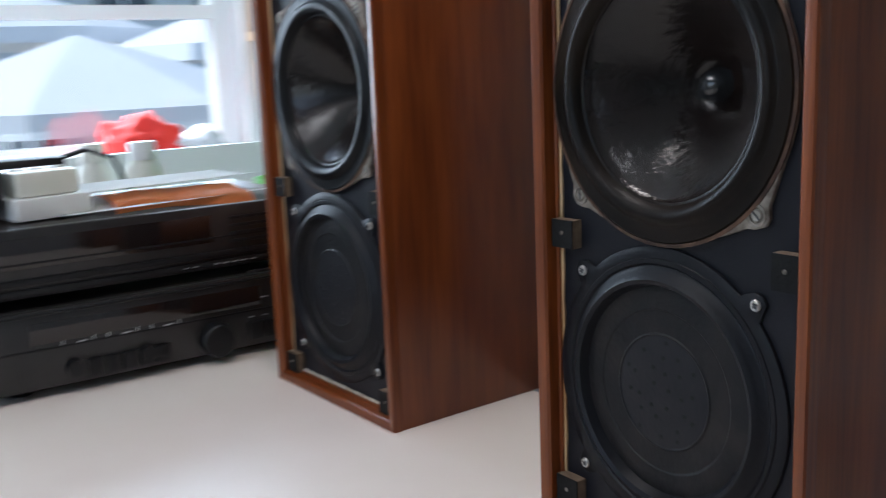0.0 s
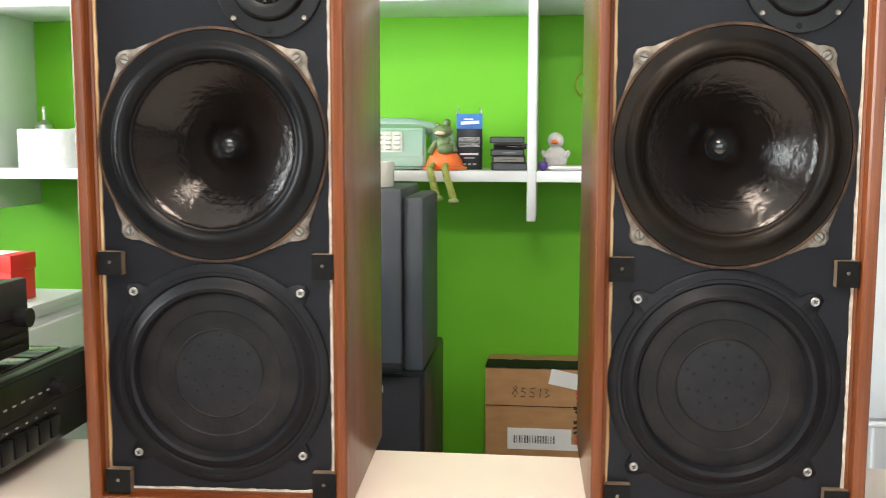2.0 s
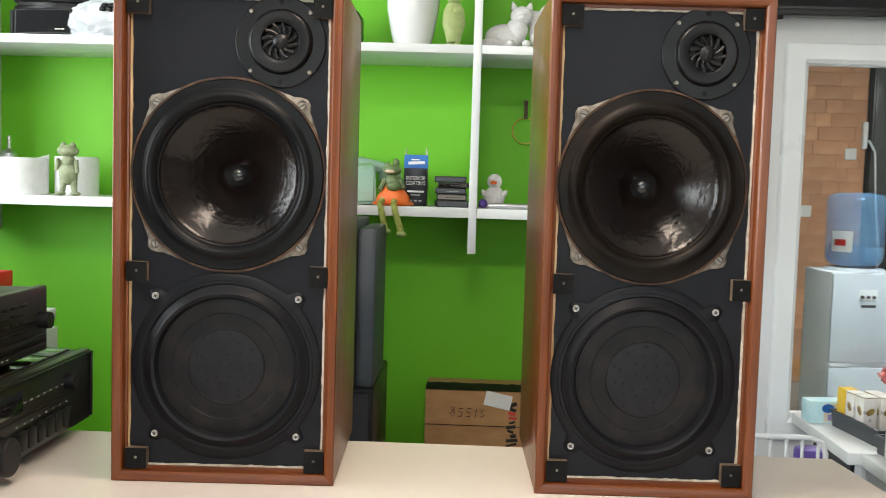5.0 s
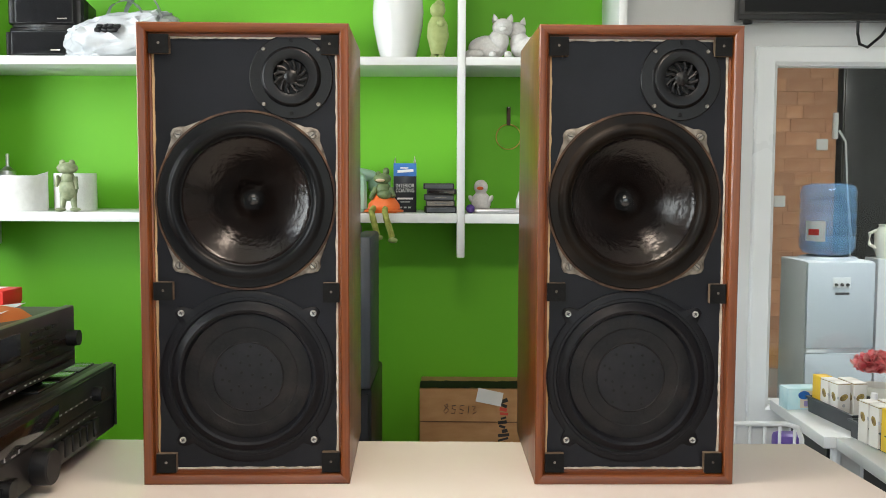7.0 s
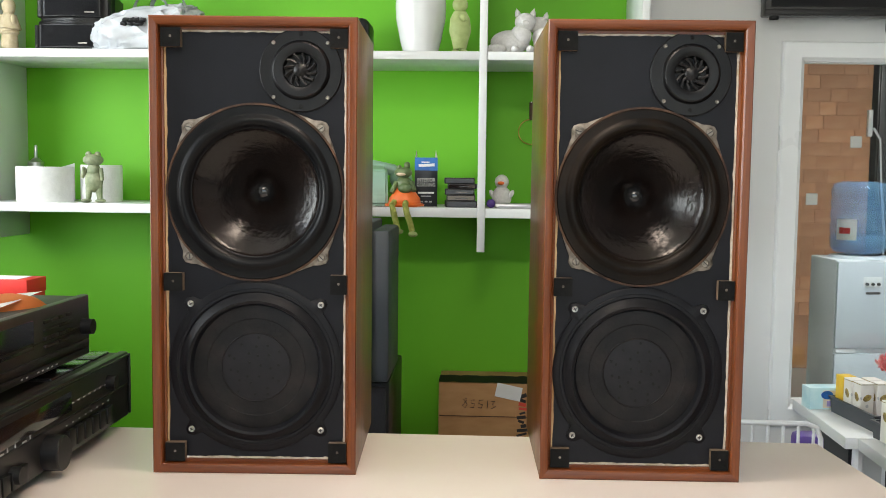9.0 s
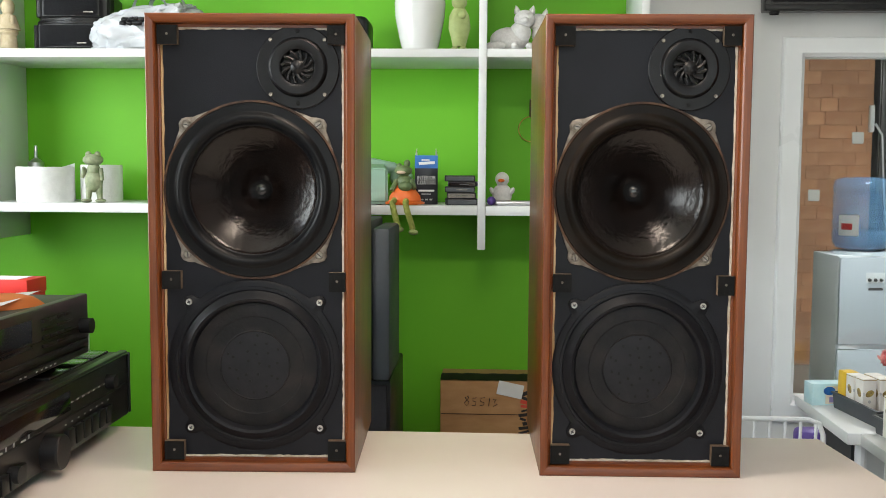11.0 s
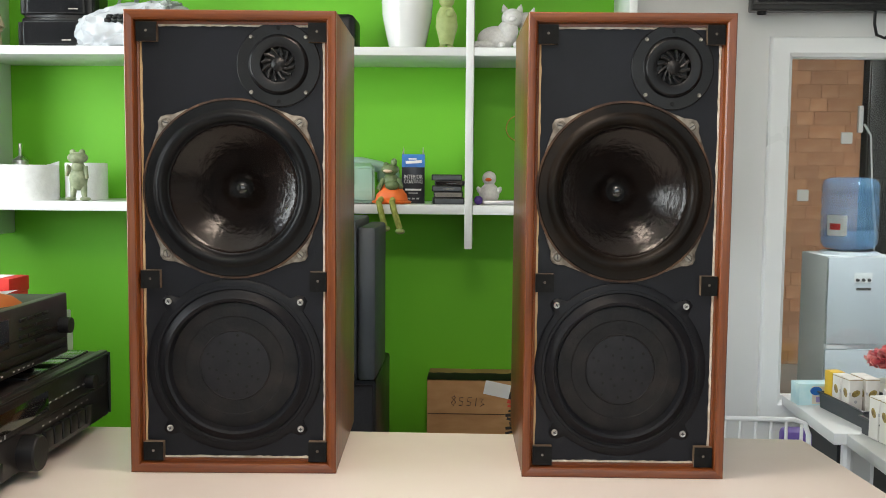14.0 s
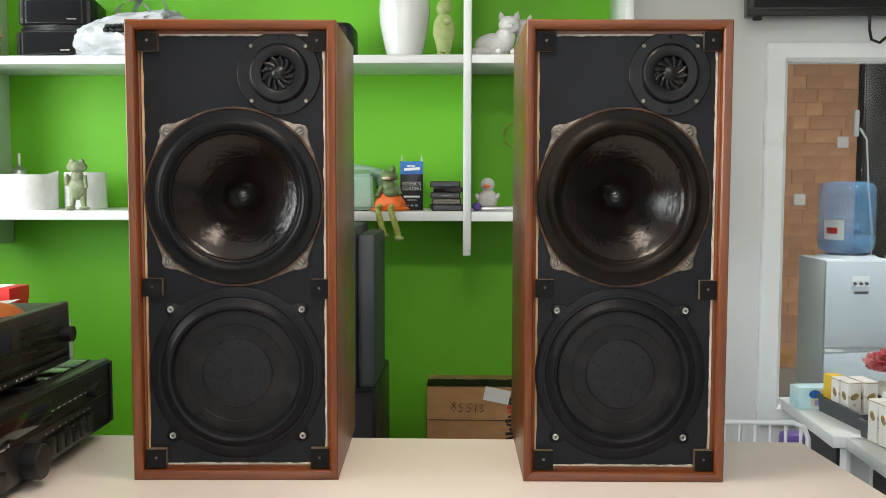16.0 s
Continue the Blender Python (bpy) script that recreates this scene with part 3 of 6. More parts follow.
def ear_plate(r, ex, ez, re, reach=0.60, seg=120):
    """A round flange with four rounded ears, as one outline pulled out along y."""
    out = []
    for i in range(seg):
        a = 2 * math.pi * i / seg
        best = r
        for sx, sz in ((1, 1), (-1, 1), (-1, -1), (1, -1)):
            # straight flank towards each ear
            px, pz = sx * ex, sz * ez
            pa, pr = math.atan2(pz, px), math.hypot(px, pz)
            d = (a - pa + math.pi) % (2 * math.pi) - math.pi
            t = abs(d)
            if t < reach:
                tip = pr + re * math.sqrt(max(0.0, 1 - (t * pr / re) ** 2)) if t * pr < re else 0
                flank = (pr + re * 0.55) * (1 - t / reach) + r * (t / reach) - 0.0045 * math.sin(math.pi * t / reach)
                best = max(best, tip, flank if t * pr > re * 0.85 else 0)
        out.append((best * math.cos(a), best * math.sin(a)))
    return out


def ring_plate(out, hole, m, depth):
    """A flat ring between an outline and a round hole, with a small chamfer outside."""
    bm = B()
    rows = []
    for k, z in ((1.0, 0.0), (1.0, depth - 0.0006), (0.994, depth), (0.0, depth), (0.0, 0.0)):
        row = []
        for x, y in out:
            r = math.hypot(x, y)
            q = k if k else hole / r
            row.append(bm.verts.new(m @ Vector((x * q, y * q, z))))
        rows.append(row)
    n = len(out)
    for a, b in zip(rows, rows[1:]):
        for i in range(n):
            bm.faces.new((a[i], a[(i + 1) % n], b[(i + 1) % n], b[i]))
    return bm


def screw_head(bm, x, z, y, r, h=0.0022):
    lathe(bm, [(0, h * 0.7), (r * 0.35, h * 0.9), (r * 0.8, h), (r, h * 0.55), (r, 0)], 16, front(x, z, y))
    return bm


def loudspeaker(rng):
    sp = thing("loudspeaker", "vintage walnut veneered three-way loudspeaker with grille removed, standing on the desk", "loudspeaker", group="pair of loudspeakers")
    w2 = SPW / 2
    T = 0.012
    # carcass: sides, top, bottom and back butt-jointed behind the front trim
    part("side_panel", span(B(), -w2, -w2 + 0.014, T, SPD, 0.0, SPH, 0.001), M["veneer"], sp)
    part("side_panel", span(B(), w2 - 0.014, w2, T, SPD, 0.0, SPH, 0.001), M["veneer"], sp)
    part("top_panel", span(B(), -w2 + 0.014, w2 - 0.014, T, SPD, SPH - 0.0145, SPH - 0.0003), M["veneer_x"], sp)
    part("bottom_panel", span(B(), -w2 + 0.014, w2 - 0.014, T, SPD, 0.0003, 0.0145), M["veneer_x"], sp)
    part("back_panel", span(B(), -w2 + 0.014, w2 - 0.014, SPD - 0.016, SPD - 0.004, 0.0145, SPH - 0.0145), M["baffle"], sp, "black painted back")

    # front trim: four mitred mouldings that slope inwards
    def trim(o0, o1, ins):
        bm = B()
        prof = [(0.0, T), (0.0, 0.0015), (0.0012, 0.0), (0.0030, 0.0), (0.0088, 0.0014), (0.0105, 0.0032), (0.0118, 0.0150), (0.0120, 0.0250), (0.004, 0.0252), (0.004, T)]
        (ax, az), (bx, bz) = o0, o1
        lines = []
        for k, y in prof:
            lines.append((bm.verts.new((ax + ins[0][0] * k, y, az + ins[0][1] * k)), bm.verts.new((bx + ins[1][0] * k, y, bz + ins[1][1] * k))))
        for a, b in zip(lines, lines[1:] + lines[:1]):
            bm.faces.new((a[0], a[1], b[1], b[0]))
        bm.faces.new([l[0] for l in lines])
        bm.faces.new([l[1] for l in lines])
        return bm
    c = [(-w2, 0.0), (w2, 0.0), (w2, SPH), (-w2, SPH)]
    inw = [(1, 1), (-1, 1), (-1, -1), (1, -1)]
    for k in range(4):
        n = (k + 1) % 4
        part("front_trim", trim(c[k], c[n], (inw[k], inw[n])), M["veneer"] if k % 2 else M["veneer_x"], sp, smooth=25)

    # pale rebate strips between trim and baffle, with chipped inner edges
    def rebate(a, b, along):
        bm = B()
        n = 60
        rows = []
        for i in range(n + 1):
            t = a + (b - a) * i / n
            wv = (0.0044 if along[0] < 0 or along[1] == "x" else 0.0042) + 0.0005 * noise.noise(Vector((t * 40, along[2], along[0]))) + 0.0006 * noise.noise(Vector((t * 190, along[2], 4))) + rng.uniform(-0.0004, 0.0004)
            if along[1] == "z":
                s = 1 if along[0] < 0 else -1
                rows.append(((along[0], t), (along[0] + s * wv, t)))
            else:
                s = 1 if along[0] < SPH / 2 else -1
                rows.append(((t, along[0]), (t, along[0] + s * wv)))
        vs = [[bm.verts.new((p[0], BAF - 0.0016, p[1])) for p in r] + [bm.verts.new((r[1][0], BAF + 0.002, r[1][1]))] for r in rows]
        for p, q in zip(vs, vs[1:]):
            bm.faces.new((p[0], p[1], q[1], q[0]))
            bm.faces.new((p[1], p[2], q[2], q[1]))
        return bm
    xi, zi = w2 - 0.0121, 0.0121
    part("rebate_strip", rebate(zi, SPH - zi, (-xi, "z", 1.3)), M["raw_wood"], sp, "bare orange timber edge", smooth=0)
    part("rebate_strip", rebate(zi, SPH - zi, (xi, "z", 2.3)), M["chipboard"], sp, "pale chipped edge", smooth=0)
    part("rebate_strip", rebate(-xi, xi, (zi, "x", 3.3)), M["chipboard"], sp, "pale chipped edge", smooth=0)
    part("rebate_strip", rebate(-xi, xi, (SPH - zi, "x", 4.3)), M["chipboard"], sp, "pale chipped edge", smooth=0)

    # baffle, cut out for the two large drivers and the tweeter
    zw, zp, xt, zt = 0.3317, 0.125, 0.053, 0.4737
    bm = B()
    holes = [(0, zw, 0.080), (0, zp, 0.080), (xt, zt, 0.030)]
    outer = [(-xi, zi), (xi, zi), (xi, SPH - zi), (-xi, SPH - zi)]
    edges = []
    vs = [bm.verts.new((x, BAF, z)) for x, z in outer]
    edges += [bm.edges.new((vs[k], vs[(k + 1) % 4])) for k in range(4)]
    for hx, hz, hr in holes:
        ring = [bm.verts.new((hx + hr * math.cos(2 * math.pi * k / 48), BAF, hz + hr * math.sin(2 * math.pi * k / 48))) for k in range(48)]
        edges += [bm.edges.new((ring[k], ring[(k + 1) % 48])) for k in range(48)]
    made = bmesh.ops.triangle_fill(bm, use_beauty=True, use_dissolve=False, edges=edges)
    ext = bmesh.ops.extrude_face_region(bm, geom=[f for f in bm.faces])
    bmesh.ops.translate(bm, verts=[v for v in ext["geom"] if isinstance(v, bmesh.types.BMVert)], vec=(0, 0.014, 0))
    part("baffle", bm, M["baffle"], sp, "scuffed black painted baffle board")

    # woofer
    wf = part("woofer", lathe(B(), [(0.1020, 0.0042), (0.1005, 0.0060), (0.0920, 0.0058), (0.0905, 0.0062), (0.0885, 0.0082), (0.0858, 0.0098), (0.0828, 0.0098), (0.0800, 0.0082),
                                    (0.0775, 0.0055), (0.0762, 0.0030), (0.0745, 0.0022)], 96, front(0, zw, BAF)), M["rubber"], sp, "matt black rubber surround")
    out = ear_plate(0.1035, 0.077, 0.0755, 0.0088, 0.70)
    bm = ring_plate(out, 0.088, front(0, zw, BAF - 0.0004), 0.0034)
    part("chassis", bm, M["cast"], wf, "dull grey metal basket with four ears", smooth=50)
    part("gasket", lathe(B(), [(0.1040, 0.0030), (0.1042, 0.0048), (0.1018, 0.0052), (0.1012, 0.0040)], 96, front(0, zw, BAF)), M["gasket"], wf, "tan paper gasket edge")
    part("cone", lathe(B(), [(0.0750, 0.0020), (0.0738, -0.0006), (0.0700, -0.0034), (0.0650, -0.0072), (0.0600, -0.0112), (0.0550, -0.0154), (0.0500, -0.0198), (0.0450, -0.0245), (0.0400, -0.0294), (0.0350, -0.0346), (0.0300, -0.0400), (0.0250, -0.0455), (0.0205, -0.0506), (0.0165, -0.0555), (0.0, -0.0565)], 96, front(0, zw, BAF)),
         M["cone"], wf, "glossy brown black coated paper cone", smooth=60)
    part("dust_cap", lathe(B(), [(0.0125, -0.0565), (0.0120, -0.0500), (0.0098, -0.0445), (0.0060, -0.0412), (0.0, -0.0400)], 32, front(0, zw, BAF)), M["cap"], wf, "small shiny black dome", smooth=60)
    for sx in (-1, 1):
        for sz in (-1, 1):
            x, z = sx * 0.077, zw + sz * 0.0755
            part("lug", lathe(B(), [(0.0068, 0.003), (0.0068, 0.0046), (0.0052, 0.0048), (0.0048, 0.003)], 20, front(x, z, BAF)), M["cast"], wf)
            part("screw", screw_head(B(), x, z, BAF - 0.003, 0.0040), M["screw_dull"], wf, "slotted steel screw")
            part("slot", box(B(), (x, BAF - 0.0052, z), (0.0070, 0.0006, 0.0011), rot=Matrix.Rotation(rng.uniform(0, 3), 3, "Y")), M["screw_dark"], wf, smooth=0)

    # passive radiator
    pr = part("passive_radiator", lathe(B(), [(0.0945, 0.0024), (0.0935, 0.0036), (0.0905, 0.0038), (0.0890, 0.0026), (0.0870, 0.0032), (0.0838, 0.0072), (0.0800, 0.0094), (0.0768, 0.0080), (0.0748, 0.0034), (0.0735, 0.0006)], 96,
                                        front(0, zp, BAF)), M["rubber_grey"], sp, "black rubber roll surround")
    out = ear_plate(0.1022, 0.0765, 0.0752, 0.0080, 0.16)
    bm = ring_plate(out, 0.092, front(0, zp, BAF - 0.0002), 0.0026)
    part("flange", bm, M["rubber_grey"], pr, smooth=50)
    part("disc", lathe(B(), [(0.0745, 0.0010), (0.0725, 0.0016), (0.0585, 0.0020), (0.0575, 0.0012), (0.0420, 0.0014), (0.0408, 0.0024), (0.0398, 0.0018)], 80, front(0, zp, BAF)), M["passive"], pr, "worn dark flat disc", smooth=25)
    part("disc_centre", lathe(B(), [(0.0402, 0.0016), (0.0385, 0.0019), (0.0, 0.0019)], 64, front(0, zp, BAF)), M["passive_mid"], pr, "perforated centre")
    bm = B()
    for k in range(26):
        a, rr = k * 2.39996 + 0.4 + 0.25 * math.sin(k * 5.1), 0.0375 * math.sqrt((k + 0.6) / 27)
        lathe(bm, [(0.0017, 0.0018), (0.00165, 0.00225), (0, 0.00226)], 10, front(rr * math.cos(a), zp + rr * math.sin(a), BAF))
    tagged(part("perforation", bm, M["hole"], pr), kind="stuff")
    for sx in (-1, 1):
        for sz in (-1, 1):
            x, z = sx * 0.0768, zp + sz * 0.0752
            part("screw", screw_head(B(), x, z, BAF - 0.0024, 0.0039), M["screw"], pr, "pale cross-head screw")
            bm = B()
            q = Matrix.Rotation(rng.uniform(0, 1.5), 3, "Y")
            box(bm, (x, BAF - 0.0047, z), (0.0040, 0.0006, 0.0012), rot=q)
            box(bm, (x, BAF - 0.0047, z), (0.0012, 0.00062, 0.0040), rot=q)
            part("cross_slot", bm, M["screw_dark"], pr, smooth=0)

    # tweeter
    tw = part("tweeter", lathe(B(), [(0.0480, 0.0002), (0.0480, 0.0026), (0.0470, 0.0034), (0.0345, 0.0036), (0.0332, 0.0050), (0.0322, 0.0085), (0.0305, 0.0098), (0.0225, 0.0098), (0.0200, 0.0088), (0.0190, 0.0040), (0.0188, -0.0020), (0.0, -0.0024)], 64,
                               front(xt, zt, BAF)), M["tweeter"], sp, "round black tweeter faceplate")
    fm = front(xt, zt, BAF)
    part("phase_plug", lathe(B(), [(0.0102, -0.002), (0.0096, 0.0055), (0.0060, 0.0092), (0.0016, 0.0110), (0, 0.0110)], 28, fm), M["plastic_black"], tw)
    for k in range(12):
        bm = B()
        a = 2 * math.pi * k / 12
        p = []
        for q in range(4):
            rr, aa = 0.0082 + 0.0108 * q / 3, a + 0.42 * q / 3
            p.append((fm @ Vector((rr * math.cos(aa), rr * math.sin(aa), 0.0060 + 0.0016 * q / 3)), aa))
        tube(bm, [v for v, _ in p], 0.0019, 6)
        part("vane", bm, M["plastic_black"], tw)
    for sx in (-1, 1):
        for sz in (-1, 1):
            part("screw", screw_head(B(), xt + sx * 0.0312, zt + sz * 0.0312, BAF - 0.0034, 0.0024), M["screw_dull"], tw, "small steel screw")
    for sz in (-1, 1):
        part("mounting_hole", lathe(B(), [(0.0026, 0.0034), (0.0024, 0.0040), (0, 0.0040)], 12, front(xt, zt + sz * 0.0415, BAF)), M["hole"], tw)

    # grille fixing pads: corners and mid height
    for x, z, ww, hh in ((-xi + 0.0115, SPH - zi - 0.0115, 0.023, 0.0215), (xi - 0.0100, SPH - zi - 0.0112, 0.020, 0.0215), (-xi + 0.0120, 0.2265, 0.022, 0.021), (xi - 0.0095, 0.2250, 0.019, 0.0225),
                         (-xi + 0.0125, zi + 0.0115, 0.023, 0.0220), (xi - 0.0105, zi + 0.0118, 0.021, 0.0235)):
        p = part("fixing_pad", span(B(), x - ww / 2, x + ww / 2, BAF - 0.0098, BAF - 0.0088, z - hh / 2, z + hh / 2), M["felt"], sp, "black grille fixing pad")
        part("pad_block", span(B(), x - ww / 2, x + ww / 2, BAF - 0.0087, BAF + 0.0005, z - hh / 2, z + hh / 2), M["pad_edge"], p, "bare fibreboard block", smooth=0)
        part("pin", lathe(B(), [(0.0016, 0), (0.0014, 0.0008), (0, 0.0009)], 10, front(x, z + 0.001, BAF - 0.0098)), M["cast"], p)
    return sp


_rng = random.Random(4)
left_speaker = loudspeaker(_rng)
left_speaker.matrix_world = pose(-0.2208, 0.0, D, 0, 0, 2.2)
right_speaker = copy_thing(left_speaker, pose(0.2325, 0.010, D, 0, 0, 1.3))
right_speaker.scale.x = 0.975
tagged(right_speaker, "vintage walnut veneered loudspeaker with browned woofer gasket, standing on the desk")
for o in right_speaker.children:
    if o.name.split(".")[0] in ("woofer", "passive_radiator", "tweeter"):
        o.location.x -= 0.0035
    if o.name.startswith("woofer"):
        o.data = o.data.copy()
        o.data.materials[0] = M["rubber_brown"]


def mark(parent, x0, x1, y0, y1, z0, z1):
    part("legend_mark", span(B(), x0, x1, y0, y1, z0, z1), M["legend"], parent, "tiny pale printed mark", smooth=0)


def amplifier(y0, y1, xf, z, h, depth, label, tuner):
    """A hi-fi box whose front looks towards +x."""
    a = thing("amplifier", label, "amplifier", (xf, (y0 + y1) / 2, z), group="stack of hi-fi units")
    w = y1 - y0
    f = 0.012
    part("case", span(B(), -depth, -f, -w / 2 + 0.004, w / 2 - 0.004, 0.012, h - 0.002, 0.002), M["amp_top"], a)
    part("front_panel", span(B(), -f, 0, -w / 2, w / 2, 0.011, h, 0.0025), M["amp"], a)
    for y in (-w / 2 + 0.05, w / 2 - 0.05):
        for x in (-0.04, -depth + 0.05):
            part("foot", lathe(B(), [(0.016, 0), (0.018, 0.004), (0.017, 0.0125), (0, 0.0125)], 16, Matrix.Translation((x, y, 0))), M["rubber"], a)
    # groove and display
    part("trim_line", span(B(), -0.0005, 0.0012, -w / 2 + 0.006, w / 2 - 0.006, h * 0.55, h * 0.55 + 0.0022), M["plastic_black"], a)
    if not tuner:
        part("display", span(B(), -0.0005, 0.0010, -w / 2 + 0.06, w / 2 - 0.19, h * 0.62, h * 0.86, 0.0004), M["amp_glass"], a, "smoked dark display strip")
        part("main_knob", lathe(B(), [(0.021, 0), (0.0205, 0.018), (0.019, 0.020), (0, 0.020)], 28, Matrix.Translation((0, 0.01, h * 0.30)) @ Matrix.Rotation(radians(90), 4, "Y")), M["plastic_black"], a)
        for y in (-0.16, -0.075, 0.19):
            part("small_knob", lathe(B(), [(0.010, 0), (0.0095, 0.012), (0, 0.0125)], 18, Matrix.Translation((0, y, h * (0.30 if y < 0.1 else 0.72))) @ Matrix.Rotation(radians(90), 4, "Y")), M["plastic_black"], a)
        for k in range(6):
            y = 0.055 + k * 0.0235
            part("push_button", span(B(), 0, 0.006, y, y + 0.0195, h * 0.20, h * 0.42, 0.001), M["plastic_black"], a)
        for k in range(5):
            y = -0.145 + k * 0.020
            part("push_button", span(B(), 0, 0.006, y, y + 0.016, h * 0.16, h * 0.36, 0.001), M["plastic_black"], a)
        for k in range(9):
            y = -0.17 + k * 0.017
            mark(a, 0.0, 0.0008, y, y + (0.010 if k % 3 == 1 else 0.0018), h * 0.52 + 0.004, h * 0.52 + (0.007 if k % 3 == 1 else 0.013))
        for k in range(8):
            mark(a, 0.0, 0.0008, 0.060 + k * 0.0165, 0.0655 + k * 0.0165, h * 0.70, h * 0.70 + 0.0016)
            mark(a, 0.0, 0.0008, 0.058 + k * 0.0185, 0.0615 + k * 0.0185, h * 0.47, h * 0.47 + 0.0016)
        # top cover seams at the front end
        for y, wid in ((w / 2 - 0.070, 0.056), (w / 2 - 0.132, 0.056), (w / 2 - 0.194, 0.056)):
            part("cover_plate", span(B(), -0.185, -0.022, y, y + wid, h - 0.0025, h + 0.0014, 0.0012), M["amp_lid"], a, "glossy dark cover plate")
        part("edge_frame", span(B(), 0.0, 0.0035, w / 2 - 0.004, w / 2, 0.014, h - 0.003, 0.001), M["plastic_black"], a)
        part("edge_frame", span(B(), 0.0, 0.0035, -w / 2 + 0.004, w / 2 - 0.0045, h - 0.006, h - 0.003, 0.001), M["plastic_black"], a)
    else:
        part("small_knob", lathe(B(), [(0.0105, 0), (0.010, 0.014), (0, 0.0145)], 20, Matrix.Translation((0, w / 2 - 0.022, h * 0.56)) @ Matrix.Rotation(radians(90), 4, "Y")), M["plastic_black"], a)
        for k in range(2):
            part("lower_rail", span(B(), 0, 0.004, -w / 2 + 0.02, w / 2 - 0.012, h * (0.16 + 0.13 * k), h * (0.24 + 0.13 * k), 0.001), M["plastic_black"], a)
        for r in range(4):
            for k in range(2 if r in (0, 2) else 4):
                n = 2 if r in (0, 2) else 4
                y = w / 2 - 0.135 + k * 0.080 / n
                part("push_button", span(B(), 0, 0.003, y, y + 0.080 / n - 0.004, h * (0.46 + 0.11 * r), h * (0.46 + 0.11 * r) + 0.004, 0.0006), M["plastic_black"], a)
        part("display", span(B(), -0.0005, 0.0010, -w / 2 + 0.03, w / 2 - 0.16, h * 0.5, h * 0.88, 0.0004), M["amp_glass"], a, "smoked dark display")
        for k in range(7):
            mark(a, 0.004, 0.0046, w / 2 - 0.16 + k * 0.012 - (0.1 if k > 4 else 0), w / 2 - 0.156 + k * 0.012 - (0.1 if k > 4 else 0), h * 0.19, h * 0.19 + 0.0016)
    return a


amplifier(-0.31, 0.218, -0.452, D, 0.102, 0.34, "wide black stereo amplifier with knobs on the desk", False)
amplifier(-0.37, 0.140, -0.474, D + 0.102, 0.090, 0.30, "black tuner stacked on the amplifier", True)


# behind the desk: charcoal speaker tower and the boxes
def floor_stack():
    c = thing("subwoofer", "black cloth fronted subwoofer box on a low plinth", "speaker", (-0.292, 0.98, 0))
    part("plinth", span(B(), -0.062, 0.135, 0.006, 0.34, 0, 0.42, 0.003), M["dark_frame"], c, "dark cabinet below")
    part("body", span(B(), -0.062, 0.135, 0.006, 0.33, 0.42, 0.795, 0.006), M["plastic_black"], c)
    part("grille", span(B(), -0.055, 0.128, -0.004, 0.006, 0.43, 0.785, 0.004), M["cloth_black"], c)
    part("badge", span(B(), 0.03, 0.055, -0.0062, -0.0042, 0.752, 0.766, 0.0008), M["legend"], c, "small pale badge")
    s2 = thing("subwoofer", "black cloth fronted box beside the subwoofer", "speaker", (-0.52, 1.0, 0))
    part("plinth", span(B(), -0.095, 0.09, 0.0, 0.3, 0, 0.42, 0.003), M["dark_frame"], s2)
    part("body", span(B(), -0.10, 0.095, 0.0, 0.3, 0.42, 0.79, 0.006), M["plastic_black"], s2)
    part("grille", span(B(), -0.095, 0.09, -0.009, -0.0005, 0.43, 0.78, 0.003), M["cloth_black"], s2)
    t = thing("old_monitor", "large charcoal cabinet standing on the black boxes", "cabinet", (-0.362, 0.955, 0.7965))
    part("body", span(B(), -0.205, 0.165, 0.0, 0.24, 0.0, 0.3505, 0.006), M["charcoal"], t)
    part("side_trim", span(B(), 0.165, 0.205, 0.012, 0.24, 0.0, 0.335, 0.008), M["charcoal"], t)
    part("lower_lip", span(B(), -0.205, 0.165, -0.006, -0.0005, 0.0, 0.02, 0.002), M["plastic_black"], t)


floor_stack()


